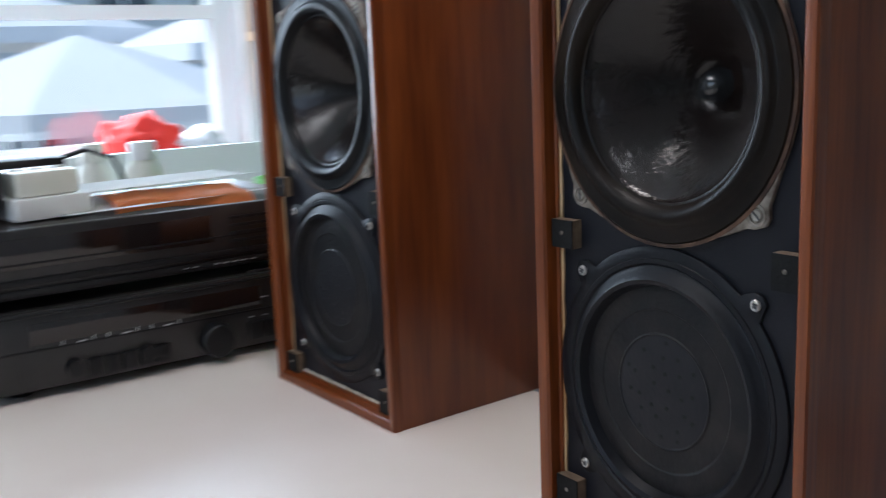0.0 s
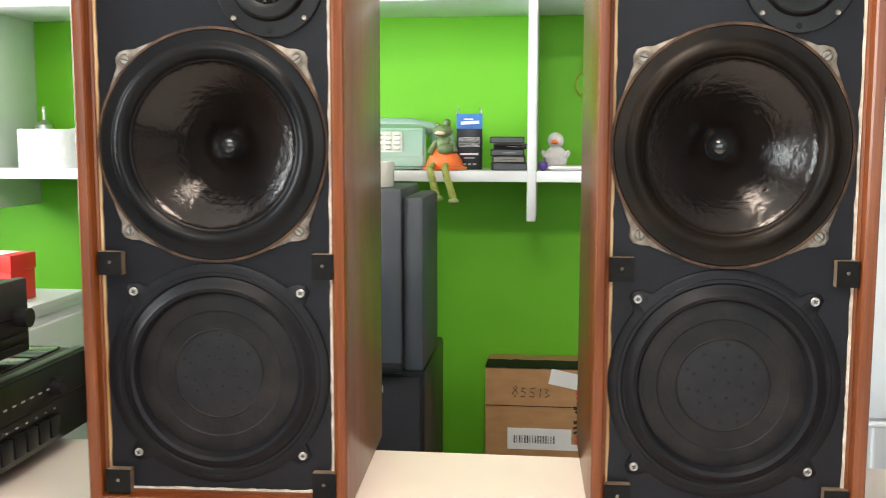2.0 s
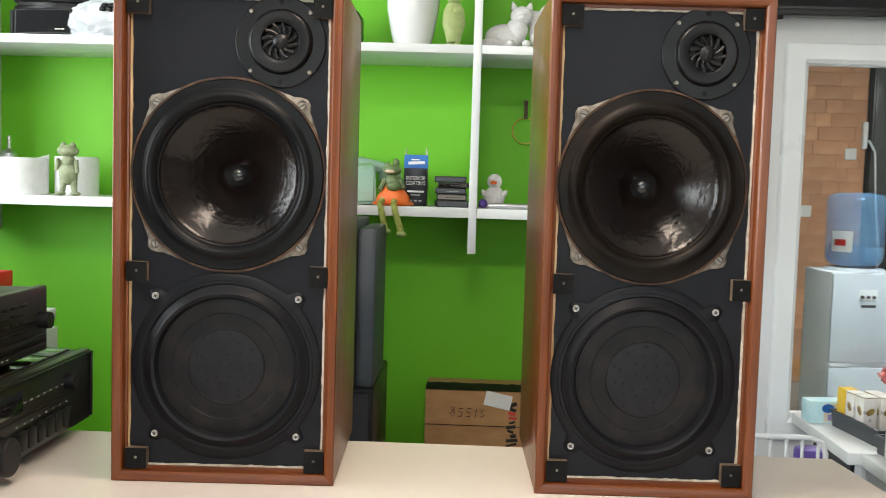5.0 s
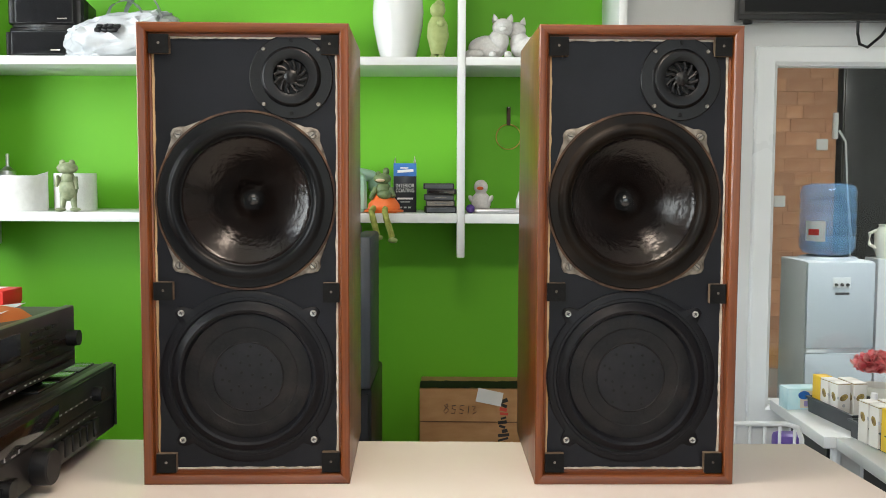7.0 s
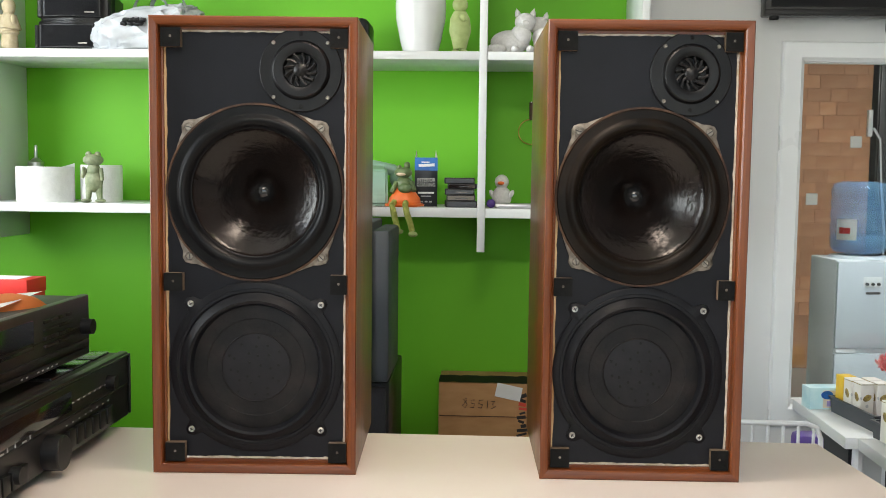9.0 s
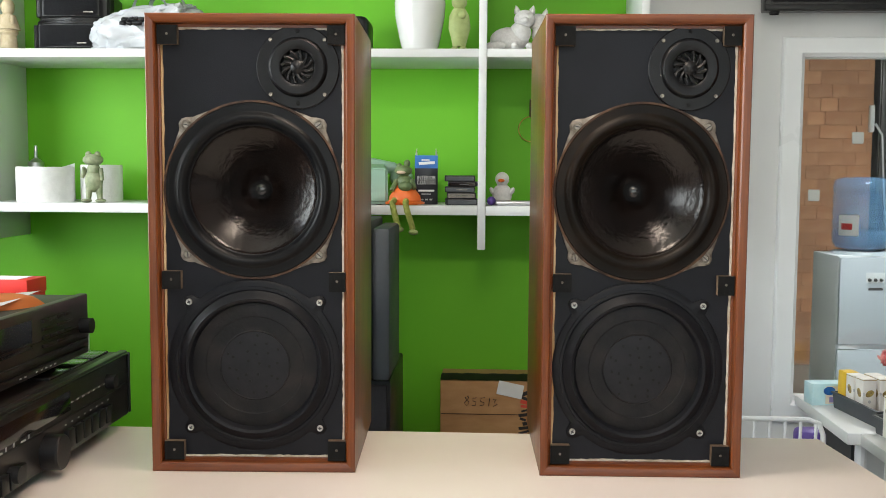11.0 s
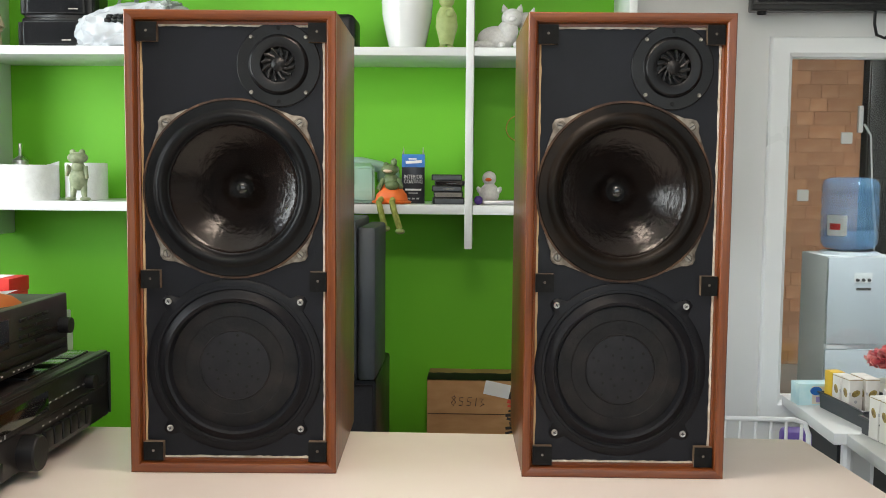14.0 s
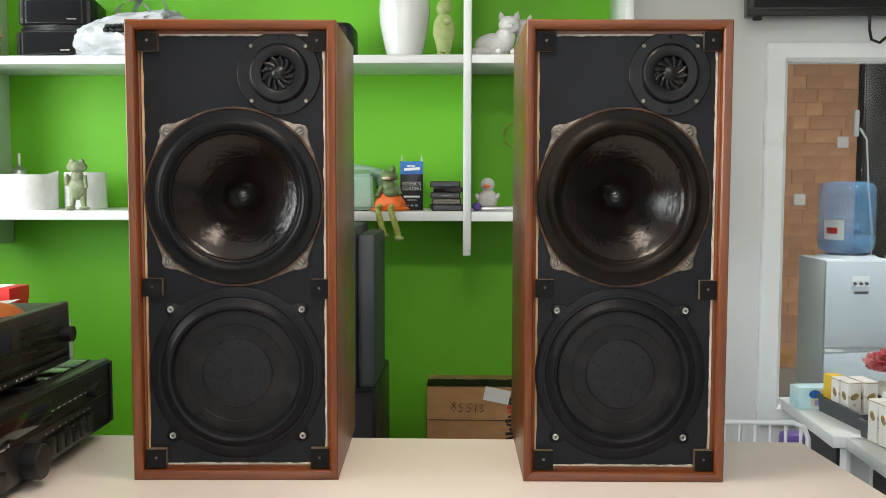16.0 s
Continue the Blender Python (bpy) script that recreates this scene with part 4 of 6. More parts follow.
def carton_box():
    x0, x1, y0, y1, z0, z1 = -0.012, 0.34, 0.0, 0.148, 0.0, 0.274
    b = thing("cardboard_box", "brown cardboard box sealed with printed tape and white labels", "box", (-0.052, 1.345, 0.444))
    part("body", span(B(), x0, x1, y0, y1, z0, z1, 0.003), M["cardboard"], b)
    bm = B()
    sheet(bm, 26, 3, lambda u, v: Vector((x0 + (x1 - x0) * u, y0 - 0.003 + 0.085 * v, z1 + 0.002 + 0.003 * noise.noise(Vector((u * 30, v * 4, 0))))), 0.0012)
    part("black_tape", bm, M["black_ink"], b, "crumpled black tape along the top edge")
    part("tape_strip", span(B(), 0.186, 0.222, -0.0016, -0.0004, 0.10, z1, 0), M["cardboard"], b, "tape strip down the front", smooth=0)
    rg = random.Random(7)
    for k in range(13):
        red = k in (0, 1, 9, 10)
        piece = box(B(), (0.204 + rg.uniform(-0.004, 0.004), -0.0020, 0.108 + k * 0.0112), (rg.uniform(0.014, 0.030), 0.0007, rg.uniform(0.005, 0.010)), rot=Matrix.Rotation(rg.uniform(-0.5, 0.5), 3, "Y"))
        part("tape_print", piece, M["red_ink" if red else "black_ink"], b, "red illegible print" if red else "dark illegible print", smooth=0)
    part("paper_label", box(B(), (0.168, -0.0026, 0.252), (0.066, 0.0010, 0.036), rot=Matrix.Rotation(0.2, 3, "Y")), M["paper"], b, "torn white paper label", smooth=0)
    part("paper_label", span(B(), 0.04, 0.23, -0.0014, -0.0004, 0.085, 0.135), M["paper"], b, "white address label", smooth=0)
    bm = B()
    for k in range(16):
        span(bm, 0.055 + k * 0.006, 0.055 + k * 0.006 + rg.choice((0.0015, 0.003)), -0.0021, -0.0015, 0.10, 0.118)
    part("barcode", bm, M["black_ink"], b, smooth=0)
    strokes = (((0.010, 0.030), (0.002, 0.026), (0.012, 0.014), (0.006, 0.004), (0.000, 0.010), (0.011, 0.026), (0.008, 0.031)),
               ((0.030, 0.027), (0.021, 0.026), (0.021, 0.018), (0.029, 0.016), (0.027, 0.006), (0.019, 0.005)),
               ((0.051, 0.029), (0.041, 0.027), (0.040, 0.018), (0.049, 0.015), (0.046, 0.006), (0.038, 0.007)),
               ((0.062, 0.028), (0.060, 0.006)),
               ((0.070, 0.026), (0.079, 0.027), (0.073, 0.018), (0.081, 0.013), (0.071, 0.006)))
    for line in strokes:
        part("pen_stroke", tube(B(), [(0.050 + x * 1.05, -0.0012, 0.205 + z * 0.95 - 0.05 * x) for x, z in line], 0.0009, 6), M["black_ink"], b, "marker pen stroke")
    # thin dark strip stands in for shade along the flap's lower edge
    part("flap_crease", span(B(), x0 + 0.002, x1 - 0.002, -0.0022, -0.0004, 0.186, 0.1875, 0), M["gasket"], b, "dark strip for the shade below the folded flap", smooth=0)
    st = thing("low_shelf", "plain dark low stand under the cardboard box", "stand", (0.1, 1.39, 0))
    part("stand_top", span(B(), -0.22, 0.3, -0.1, 0.1, 0.41, 0.4436), M["dark_frame"], st)
    for x in (-0.2, 0.28):
        part("stand_side", span(B(), x - 0.012, x + 0.012, -0.1, 0.1, 0, 0.41), M["dark_frame"], st)


carton_box()


# things on the middle shelf (top at 1.171)
S1, S2 = 1.1712, 1.5462


def paper_roll(x, y, r, h, core):
    p = thing("paper_roll", "white roll of soft paper standing on the shelf", "paper roll", (x, y, S1), group="paper rolls")
    lathe_b = lathe(B(), [(core, 0), (r * 0.985, 0), (r, 0.004), (r * 1.003, h * 0.5), (r, h - 0.004), (r * 0.985, h), (core, h)], 48, closed=True, wob=0.004)
    part("roll", lathe_b, M["tissue"], p)
    part("core_tube", lathe(B(), [(core - 0.001, 0), (core - 0.001, h - 0.001), (core - 0.003, h - 0.001), (core - 0.003, 0)], 24, closed=True), M["cardboard"], p)
    return p


r1 = paper_roll(-1.070, 1.31, 0.070, 0.088, 0.022)
r2 = paper_roll(-0.945, 1.36, 0.052, 0.094, 0.020)
bm = B()
sheet(bm, 8, 6, lambda u, v: Vector((-0.058 - 0.035 * u, -0.028 - 0.02 * u + 0.006 * math.sin(3 * u), 0.098 - 0.02 * v - 0.03 * u * v - 0.012 * u)), 0.0008)
part("loose_sheet", bm, M["tissue"], r2)
single("spray_nozzle", lathe(B(), [(0.0, 0), (0.02, 0), (0.02, 0.10), (0.008, 0.11), (0.0045, 0.112), (0.0045, 0.142), (0.003, 0.145), (0, 0.145)], 16), M["silver"], "slim silver nozzle bottle behind the paper roll", "bottle", (-1.155, 1.44, S1))


def frog_standing():
    bm = B()
    blob(bm, (0, 0, 0.055), (0.022, 0.018, 0.030))
    blob(bm, (0, -0.002, 0.082), (0.016, 0.015, 0.018))
    blob(bm, (0.0, -0.006, 0.106), (0.025, 0.020, 0.0145))
    for s in (-1, 1):
        blob(bm, (s * 0.011, -0.006, 0.1195), (0.0075, 0.0075, 0.0075))
        rod(bm, (s * 0.011, 0, 0.042), (s * 0.014, -0.002, 0.006), 0.0095, 0.006)
        blob(bm, (s * 0.017, -0.011, 0.005), (0.013, 0.019, 0.0052))
    rod(bm, (-0.018, -0.002, 0.085), (-0.027, -0.004, 0.062), 0.006, 0.0045)
    rod(bm, (-0.027, -0.004, 0.062), (-0.021, -0.012, 0.088), 0.0045, 0.004)
    rod(bm, (0.017, -0.004, 0.085), (0.021, -0.008, 0.055), 0.006, 0.0045)
    single("frog_figurine", bm, M["frog"], "mottled green frog figurine standing on the shelf", "figurine", (-0.925, 1.262, S1), 12)


frog_standing()


def telephone():
    p = thing("telephone", "mint green push-button desk telephone on the shelf", "telephone", (-0.285, 1.345, S1), 8)
    bm = B()
    prism(bm, [(-0.105, 0.0), (0.095, 0.0), (0.095, 0.030), (0.055, 0.088), (-0.045, 0.100), (-0.095, 0.070)], Matrix.Translation((0.082, 0, 0.002)) @ Matrix.Rotation(radians(90), 4, "Z") @ Matrix.Rotation(radians(90), 4, "X") @ Matrix.Diagonal((-1, 1, -1, 1)), 0.164)
    bmesh.ops.bevel(bm, geom=list(bm.edges), offset=0.007, segments=3, affect="EDGES")
    part("body", bm, M["phone"], p)
    h = part("handset", tube(B(), [(-0.125, 0.062, 0.076), (-0.10, 0.064, 0.092), (-0.05, 0.066, 0.100), (0.05, 0.066, 0.100), (0.10, 0.064, 0.090), (0.130, 0.062, 0.072)], 0.016, 14), M["phone"], p)
    for s in (-1, 1):
        part("earpiece", blob(B(), (s * 0.122, 0.060, 0.066), (0.030, 0.030, 0.028)), M["phone"], h)
    fm = Matrix.Translation((0, -0.076, 0.0605)) @ Matrix.Rotation(radians(56), 4, "X")
    part("keypad_plate", box(B(), fm @ Vector((0, 0, 0.0)), (0.062, 0.052, 0.003), 0.001, rot=fm.to_3x3()), M["keys"], p)
    for r in range(4):
        for k in range(3):
            c = fm @ Vector((-0.019 + 0.019 * k, -0.0185 + 0.0123 * r, 0.0045))
            part("key", box(B(), c, (0.013, 0.0088, 0.006), 0.001, rot=fm.to_3x3()), M["keys"], p)
    for x in (-0.06, 0.06):
        for y in (-0.07, 0.07):
            part("foot", lathe(B(), [(0.008, -0.0), (0.008, 0.004), (0, 0.004)], 10, Matrix.Translation((x, y, 0))), M["rubber"], p)


telephone()


def sitting_frog():
    """Sits on the shelf edge with dangling legs."""
    f = thing("frog_doll", "frog ornament in orange trousers sitting on the shelf edge", "ornament", (-0.151, 1.262, S1))
    bm = lathe(B(), [(0, 0), (0.032, 0.0), (0.040, 0.010), (0.038, 0.022), (0.026, 0.038), (0.016, 0.050), (0, 0.052)], 24, Matrix.Diagonal((1, 0.75, 1, 1)), wob=0.05)
    part("trousers", bm, M["orange"], f)
    part("frill", lathe(B(), [(0.036, 0.003), (0.047, 0.002), (0.048, 0.007), (0.038, 0.010)], 24, Matrix.Diagonal((1, 0.7, 1, 1)), closed=True, wob=0.08), M["orange"], f)
    bm = B()
    blob(bm, (0.0, 0.0, 0.056), (0.020, 0.016, 0.020))
    blob(bm, (-0.002, -0.006, 0.084), (0.022, 0.018, 0.013))
    blob(bm, (0.007, -0.004, 0.101), (0.008, 0.008, 0.010))
    blob(bm, (-0.012, -0.006, 0.095), (0.007, 0.007, 0.007))
    rod(bm, (-0.018, -0.004, 0.060), (-0.030, -0.014, 0.035), 0.007, 0.006)
    rod(bm, (0.018, -0.004, 0.060), (0.026, -0.016, 0.040), 0.007, 0.006)
    blob(bm, (0.004, -0.020, 0.046), (0.018, 0.010, 0.012))
    part("body", bm, M["frog_dark"], f)
    part("mouth", blob(B(), (-0.006, -0.020, 0.080), (0.012, 0.006, 0.0045)), M["skin"], f, "pale open mouth")
    for s, sx in ((-1, 0.0), (1, 0.006)):
        leg = part("leg", tube(B(), [(s * 0.014 - 0.008, -0.022, 0.012), (s * 0.016 - 0.010, -0.040, 0.006), (s * 0.016 - 0.006, -0.043, -0.012), (s * 0.018 + 0.002, -0.042, -0.036 - sx), (s * 0.018 + 0.006, -0.042, -0.052 - sx)], 0.0075, 10), M["olive_cloth"], f, "olive dangling leg")
        part("shoe", blob(B(), (s * 0.018 + 0.008, -0.049, -0.058 - sx), (0.010, 0.018, 0.007), rot=Matrix.Rotation(0.5 * s, 3, "Z")), M["sage"], leg)


sitting_frog()


def coating_carton():
    b = thing("product_carton", "tall black and blue carton of interior coating on the shelf", "carton", (-0.102, 1.335, S1), 4)
    w, d, h = 0.0285, 0.022, 0.122
    part("body", span(B(), -w, w, -d, d, 0, h, 0.0008), M["navy_box"], b)
    part("blue_panel", span(B(), -w, w, -d - 0.0006, -d - 0.0001, h - 0.032, h, 0), M["blue_print"], b, "blue top panel", smooth=0)
    part("logo_bar", box(B(), (0.001, -d - 0.0010, h - 0.019), (0.040, 0.0006, 0.007), rot=Matrix.Rotation(-0.06, 3, "Y")), M["white_ink"], b, "plain pale logo shape", smooth=0)
    part("logo_bar", span(B(), -0.012, 0.008, -d - 0.0013, -d - 0.0007, h - 0.013, h - 0.010), M["white_ink"], b, smooth=0)
    fm = Matrix.Translation((0, -d - 0.0008, 0.066)) @ Matrix.Rotation(radians(90), 4, "X")
    letters("carton_text", "INTERIOR", 0.0135, fm, M["white_ink"], b, width=0.046)
    fm = Matrix.Translation((0, -d - 0.0008, 0.054)) @ Matrix.Rotation(radians(90), 4, "X")
    letters("carton_text", "COATING", 0.0135, fm, M["white_ink"], b, width=0.046)
    part("text_bar", span(B(), -0.020, 0.020, -d - 0.0008, -d - 0.0002, 0.032, 0.0365), M["white_ink"], b, smooth=0)
    part("text_bar", span(B(), -0.012, 0.012, -d - 0.0008, -d - 0.0002, 0.0245, 0.0270), M["legend"], b, smooth=0)
    for x in (-0.014, -0.003, 0.008):
        part("text_bar", span(B(), x, x + 0.007, -d - 0.0008, -d - 0.0002, 0.010, 0.014), M["legend"], b, smooth=0)
    for s in (-1, 1):
        bm = B()
        sheet(bm, 3, 2, lambda u, v: Vector((s * (w - 0.0005 - 0.006 * v * (1 - u) - 0.004 * u), -d + 0.034 * v, h - 0.001 + 0.020 * u)), 0.0008)
        part("open_flap", bm, M["carton"], b, "thin open top flap")


coating_carton()

# stacked cassette cases
_rg = random.Random(11)
for k, (h, w) in enumerate(((0.016, 0.112), (0.0145, 0.105), (0.0145, 0.108), (0.0120, 0.104), (0.0145, 0.110))):
    z = S1 + sum((0.016, 0.0145, 0.0145, 0.0120, 0.0145)[:k]) + 0.0003 * k
    c = thing("cassette_case", "black plastic cassette case lying in a stack on the shelf", "cassette", (-0.012 + _rg.uniform(-0.006, 0.006), 1.30 + _rg.uniform(-0.005, 0.005), z), _rg.uniform(-7, 7), group="cassette stack")
    w = w * 0.68
    part("case", span(B(), -w / 2, w / 2, -0.03, 0.035, 0, h, 0.0015), M["plastic_black"], c)
    part("spine", span(B(), -w / 2 + 0.003, w / 2 - 0.003, -0.0312, -0.0302, 0.002, h - 0.0025, 0), M["amp_glass"] if k % 2 else M["tray"], c, smooth=0)
    part("spine_label", span(B(), -w / 4 + 0.004 * k, w / 4, -0.0316, -0.0312, h * 0.4, h * 0.52), M["screw_dull"] if k == 2 else M["tray"], c, smooth=0)


def duck(x, y, s, label, beak=True, rz=0):
    bm = B()
    blob(bm, (0, 0, 0.026), (0.025, 0.023, 0.027))
    blob(bm, (0, -0.003, 0.064), (0.0175, 0.017, 0.018))
    blob(bm, (0, -0.001, 0.046), (0.014, 0.013, 0.012))
    for q in (-1, 1):
        blob(bm, (q * 0.024, -0.003, 0.034), (0.006, 0.012, 0.011), rot=Matrix.Rotation(q * 0.5, 3, "Y"))
        blob(bm, (q * 0.012, -0.017, 0.005), (0.009, 0.012, 0.005))
    for v in bm.verts:
        v.co *= s
    d = thing("duck_figurine", label, "figurine", (x, y, S1), rz)
    part("body", bm, M["stone_white"], d)
    if beak:
        part("beak", blob(B(), (0.0 * s, -0.021 * s, 0.061 * s), (0.0085 * s, 0.008 * s, 0.0045 * s)), M["orange"], d, "orange beak")


duck(0.089, 1.30, 1.0, "small white speckled duck figurine on the shelf", True, -8)
single("purple_ball", blob(B(), (0, 0, 0.011), (0.011, 0.011, 0.011)), M["purple"], "small purple plastic ball on the shelf", "ball", (0.062, 1.262, S1))
single("silver_tool", lathe(B(), [(0, 0), (0.0055, 0), (0.0065, 0.01), (0.0065, 0.11), (0.005, 0.118), (0, 0.118)], 16, Matrix.Translation((0, 0, 0.0065)) @ Matrix.Rotation(radians(90), 4, "Y")), M["silver"],
       "slim silver metal tube lying on the shelf", "tube", (0.075, 1.255, S1), 2)
bm = lathe(B(), [(0, 0), (0.020, 0), (0.028, 0.012), (0.029, 0.030), (0.022, 0.052), (0.0165, 0.060), (0.019, 0.072), (0.018, 0.088), (0.010, 0.098), (0, 0.100)], 24)
single("white_figurine", bm, M["stone_white"], "plain white rounded figurine on the shelf", "figurine", (0.205, 1.31, S1))


def key_ring():
    k = thing("key_ring", "brass ring on a leather strap hung on the green wall", "key ring", (0.167, WALL_Y - 0.006, 1.435))
    ring = [(0.033 * math.cos(a), -0.002, -0.068 + 0.033 * math.sin(a)) for a in (2 * math.pi * i / 32 for i in range(33))]
    part("ring", tube(B(), ring, 0.0017, 8), M["brass"], k)
    part("strap", span(B(), -0.005, 0.005, -0.005, 0.001, -0.037, 0.012, 0.002), M["leather"], k)
    part("nail", rod(B(), (0, -0.008, 0.010), (0, 0.006, 0.010), 0.002), M["screw"], k)


key_ring()


# things on the upper shelf
def satellite(z, rz, x):
    s = thing("satellite_speaker", "rounded black satellite loudspeaker stacked on the shelf", "speaker", (x, 1.37, z), rz, group="satellite stack")
    bm = B()
    out = [(-0.085, -0.055), (-0.070, -0.078), (0.0, -0.088), (0.070, -0.078), (0.085, -0.055), (0.070, 0.075), (-0.070, 0.075)]
    prism(bm, [(x_ * 1.15, y_) for x_, y_ in out], Matrix.Translation((0, 0, 0)), 0.076)
    bmesh.ops.bevel(bm, geom=list(bm.edges), offset=0.010, segments=3, affect="EDGES", clamp_overlap=True)
    part("body", bm, M["plastic_black"], s)
    bm = B()
    sheet(bm, 12, 2, lambda u, v: Vector((-0.066 + 0.132 * u, -0.0815 - 0.0085 * math.sin(math.pi * u), 0.012 + 0.052 * v)), 0.002)
    part("grille", bm, M["cloth_black"], s)
    part("badge", span(B(), 0.035, 0.058, -0.0895, -0.0872, 0.018, 0.021), M["screw_dull"], s, "small plain silver badge", smooth=0)


satellite(S2, -4, -0.995)
satellite(S2 + 0.0765, 3, -0.990)


def carrier_bag():
    b = thing("plastic_bag", "crumpled white plastic carrier bag with black contents on the shelf", "bag", (-0.805, 1.32, S2))
    bm = B()
    bmesh.ops.create_icosphere(bm, subdivisions=5, radius=1.0)
    for v in bm.verts:
        n = v.co.normalized()
        k = 1 + 0.10 * noise.noise(n * 1.9) + 0.16 * (0.3 - abs(noise.noise(n * 4.6))) + 0.26 * (0.35 - abs(noise.noise(Vector((n.x * 3.4 + n.z * 1.5, n.y * 2.0, n.z * 2.2 - n.x * 1.2)))))
        f = 0.004 * (0.4 - abs(noise.noise(Vector((n.x * 7 - n.z * 5, n.y * 3, n.z * 3))))) * 2
        wide = math.copysign(abs(n.x) ** 0.72, n.x)
        tall = math.copysign(abs(n.z) ** 0.66, n.z)
        v.co = Vector((wide * 0.128 * k + f, n.y * 0.075 * k - f, max(0.0, 0.050 + tall * 0.056 * k + 0.026 * n.x + f)))
    part("film", bm, M["bag"], b, smooth=60)
    for q, lift in ((-1, 0.052), (1, 0.064)):
        bm = B()
        sheet(bm, 22, 3, lambda u, v: Vector((0.035 + q * 0.022 + 0.052 * math.cos(math.pi * u), -0.040 + 0.05 * u + (v - 0.5) * 0.030 * (0.6 + 0.4 * math.sin(9 * u + q)), 0.092 + lift * math.sin(math.pi * u) + 0.008 * noise.noise(Vector((u * 6, v * 2, q))))), 0.0008)
        part("handle", bm, M["bag"], b, "limp loop handle", smooth=60)
    rg = random.Random(5)
    for k in range(8):
        part("black_piece", box(B(), (-0.03 + 0.015 * (k % 4) + rg.uniform(-0.004, 0.004), -0.084 + 0.006 * (k // 4), 0.062 + 0.009 * (k // 4)), (0.014, 0.014, 0.008), 0.0015, rot=Euler((0.5, rg.uniform(-0.4, 0.4), 0)).to_matrix()), M["plastic_black"], b)


carrier_bag()


def hat_doll():
    bm = lathe(B(), [(0, 0), (0.020, 0), (0.022, 0.006), (0.019, 0.040), (0.024, 0.046), (0.015, 0.085), (0.012, 0.094), (0.016, 0.104), (0.017, 0.116), (0.012, 0.126), (0.004, 0.131), (0, 0.131)], 20, wob=0.03)
    lathe(bm, [(0.030, 0.055), (0.018, 0.09), (0.014, 0.09), (0.026, 0.053)], 20, closed=True)
    blob(bm, (-0.014, -0.012, 0.072), (0.007, 0.009, 0.020))
    blob(bm, (0.016, -0.010, 0.070), (0.007, 0.009, 0.020))
    single("doll_figurine", bm, M["straw"], "straw coloured doll figurine standing on the shelf", "figurine", (-1.150, 1.30, S2))


hat_doll()
bm = B()
box(bm, (0, 0, 0.045), (0.09, 0.12, 0.09), 0.018, seg=3)
single("black_speaker_box", bm, M["plastic_black"], "small rounded black speaker box on the shelf", "speaker", (-0.290, 1.36, S2))
single("vase", lathe(B(), [(0, 0.0), (0.038, 0.0), (0.043, 0.004), (0.051, 0.035), (0.061, 0.085), (0.0635, 0.120), (0.060, 0.160), (0.054, 0.195), (0.040, 0.222), (0.036, 0.228), (0.034, 0.224), (0.048, 0.19), (0.060, 0.15), (0.062, 0.09), (0.040, 0.012), (0, 0.01)], 48),
       M["ceramic"], "tall glazed white ceramic vase on the shelf", "vase", (-0.119, 1.33, S2))


def robed_figure():
    bm = B()
    lathe(bm, [(0, 0.012), (0.016, 0.012), (0.020, 0.030), (0.027, 0.055), (0.024, 0.085), (0.015, 0.102), (0, 0.104)], 20, Matrix.Diagonal((1, 0.8, 1, 1)), wob=0.03)
    blob(bm, (0, -0.002, 0.118), (0.019, 0.018, 0.019))
    blob(bm, (0.004, 0.002, 0.133), (0.013, 0.013, 0.010))
    for s in (-1, 1):
        rod(bm, (s * 0.008, 0, 0.016), (s * 0.009, -0.004, 0.004), 0.007)
        blob(bm, (s * 0.010, -0.010, 0.005), (0.009, 0.014, 0.005))
    blob(bm, (0.008, -0.020, 0.085), (0.010, 0.008, 0.010))
    single("small_figurine", bm, M["sage"], "small sage green resin figurine on the shelf", "figurine", (-0.020, 1.285, S2))


robed_figure()


def cat(x, rz, s):
    bm = B()
    blob(bm, (0, 0, 0.030), (0.048, 0.028, 0.030))
    blob(bm, (0.026, -0.006, 0.046), (0.026, 0.024, 0.028))
    blob(bm, (0.036, -0.010, 0.078), (0.026, 0.023, 0.022))
    for q in (-1, 1):
        lathe(bm, [(0.009, 0), (0.006, 0.010), (0, 0.020)], 10, Matrix.Translation((0.036 + q * 0.017, -0.006, 0.093)) @ Matrix.Rotation(q * 0.25, 4, "Y"))
        blob(bm, (0.030 + q * 0.018, -0.030, 0.010), (0.010, 0.020, 0.009))
    blob(bm, (0.036, -0.030, 0.073), (0.010, 0.007, 0.007))
    blob(bm, (-0.030, -0.020, 0.012), (0.022, 0.014, 0.012))
    tube(bm, [(-0.045, 0.0, 0.02), (-0.058, -0.006, 0.012), (-0.054, -0.02, 0.008), (-0.04, -0.03, 0.007)], 0.006)
    for v in bm.verts:
        v.co *= s
        v.co.z = max(0.0, v.co.z)
    single("cat_figurine", bm, M["stone_white"], "white speckled cat figurine on the shelf", "figurine", (x, 1.30, S2), rz, group="cat figurines")


cat(0.103, 0, 1.0)
cat(0.205, 170, 0.95)


# on the charcoal cabinet: cloths, tape roll, blue tool
TOP = 1.1475


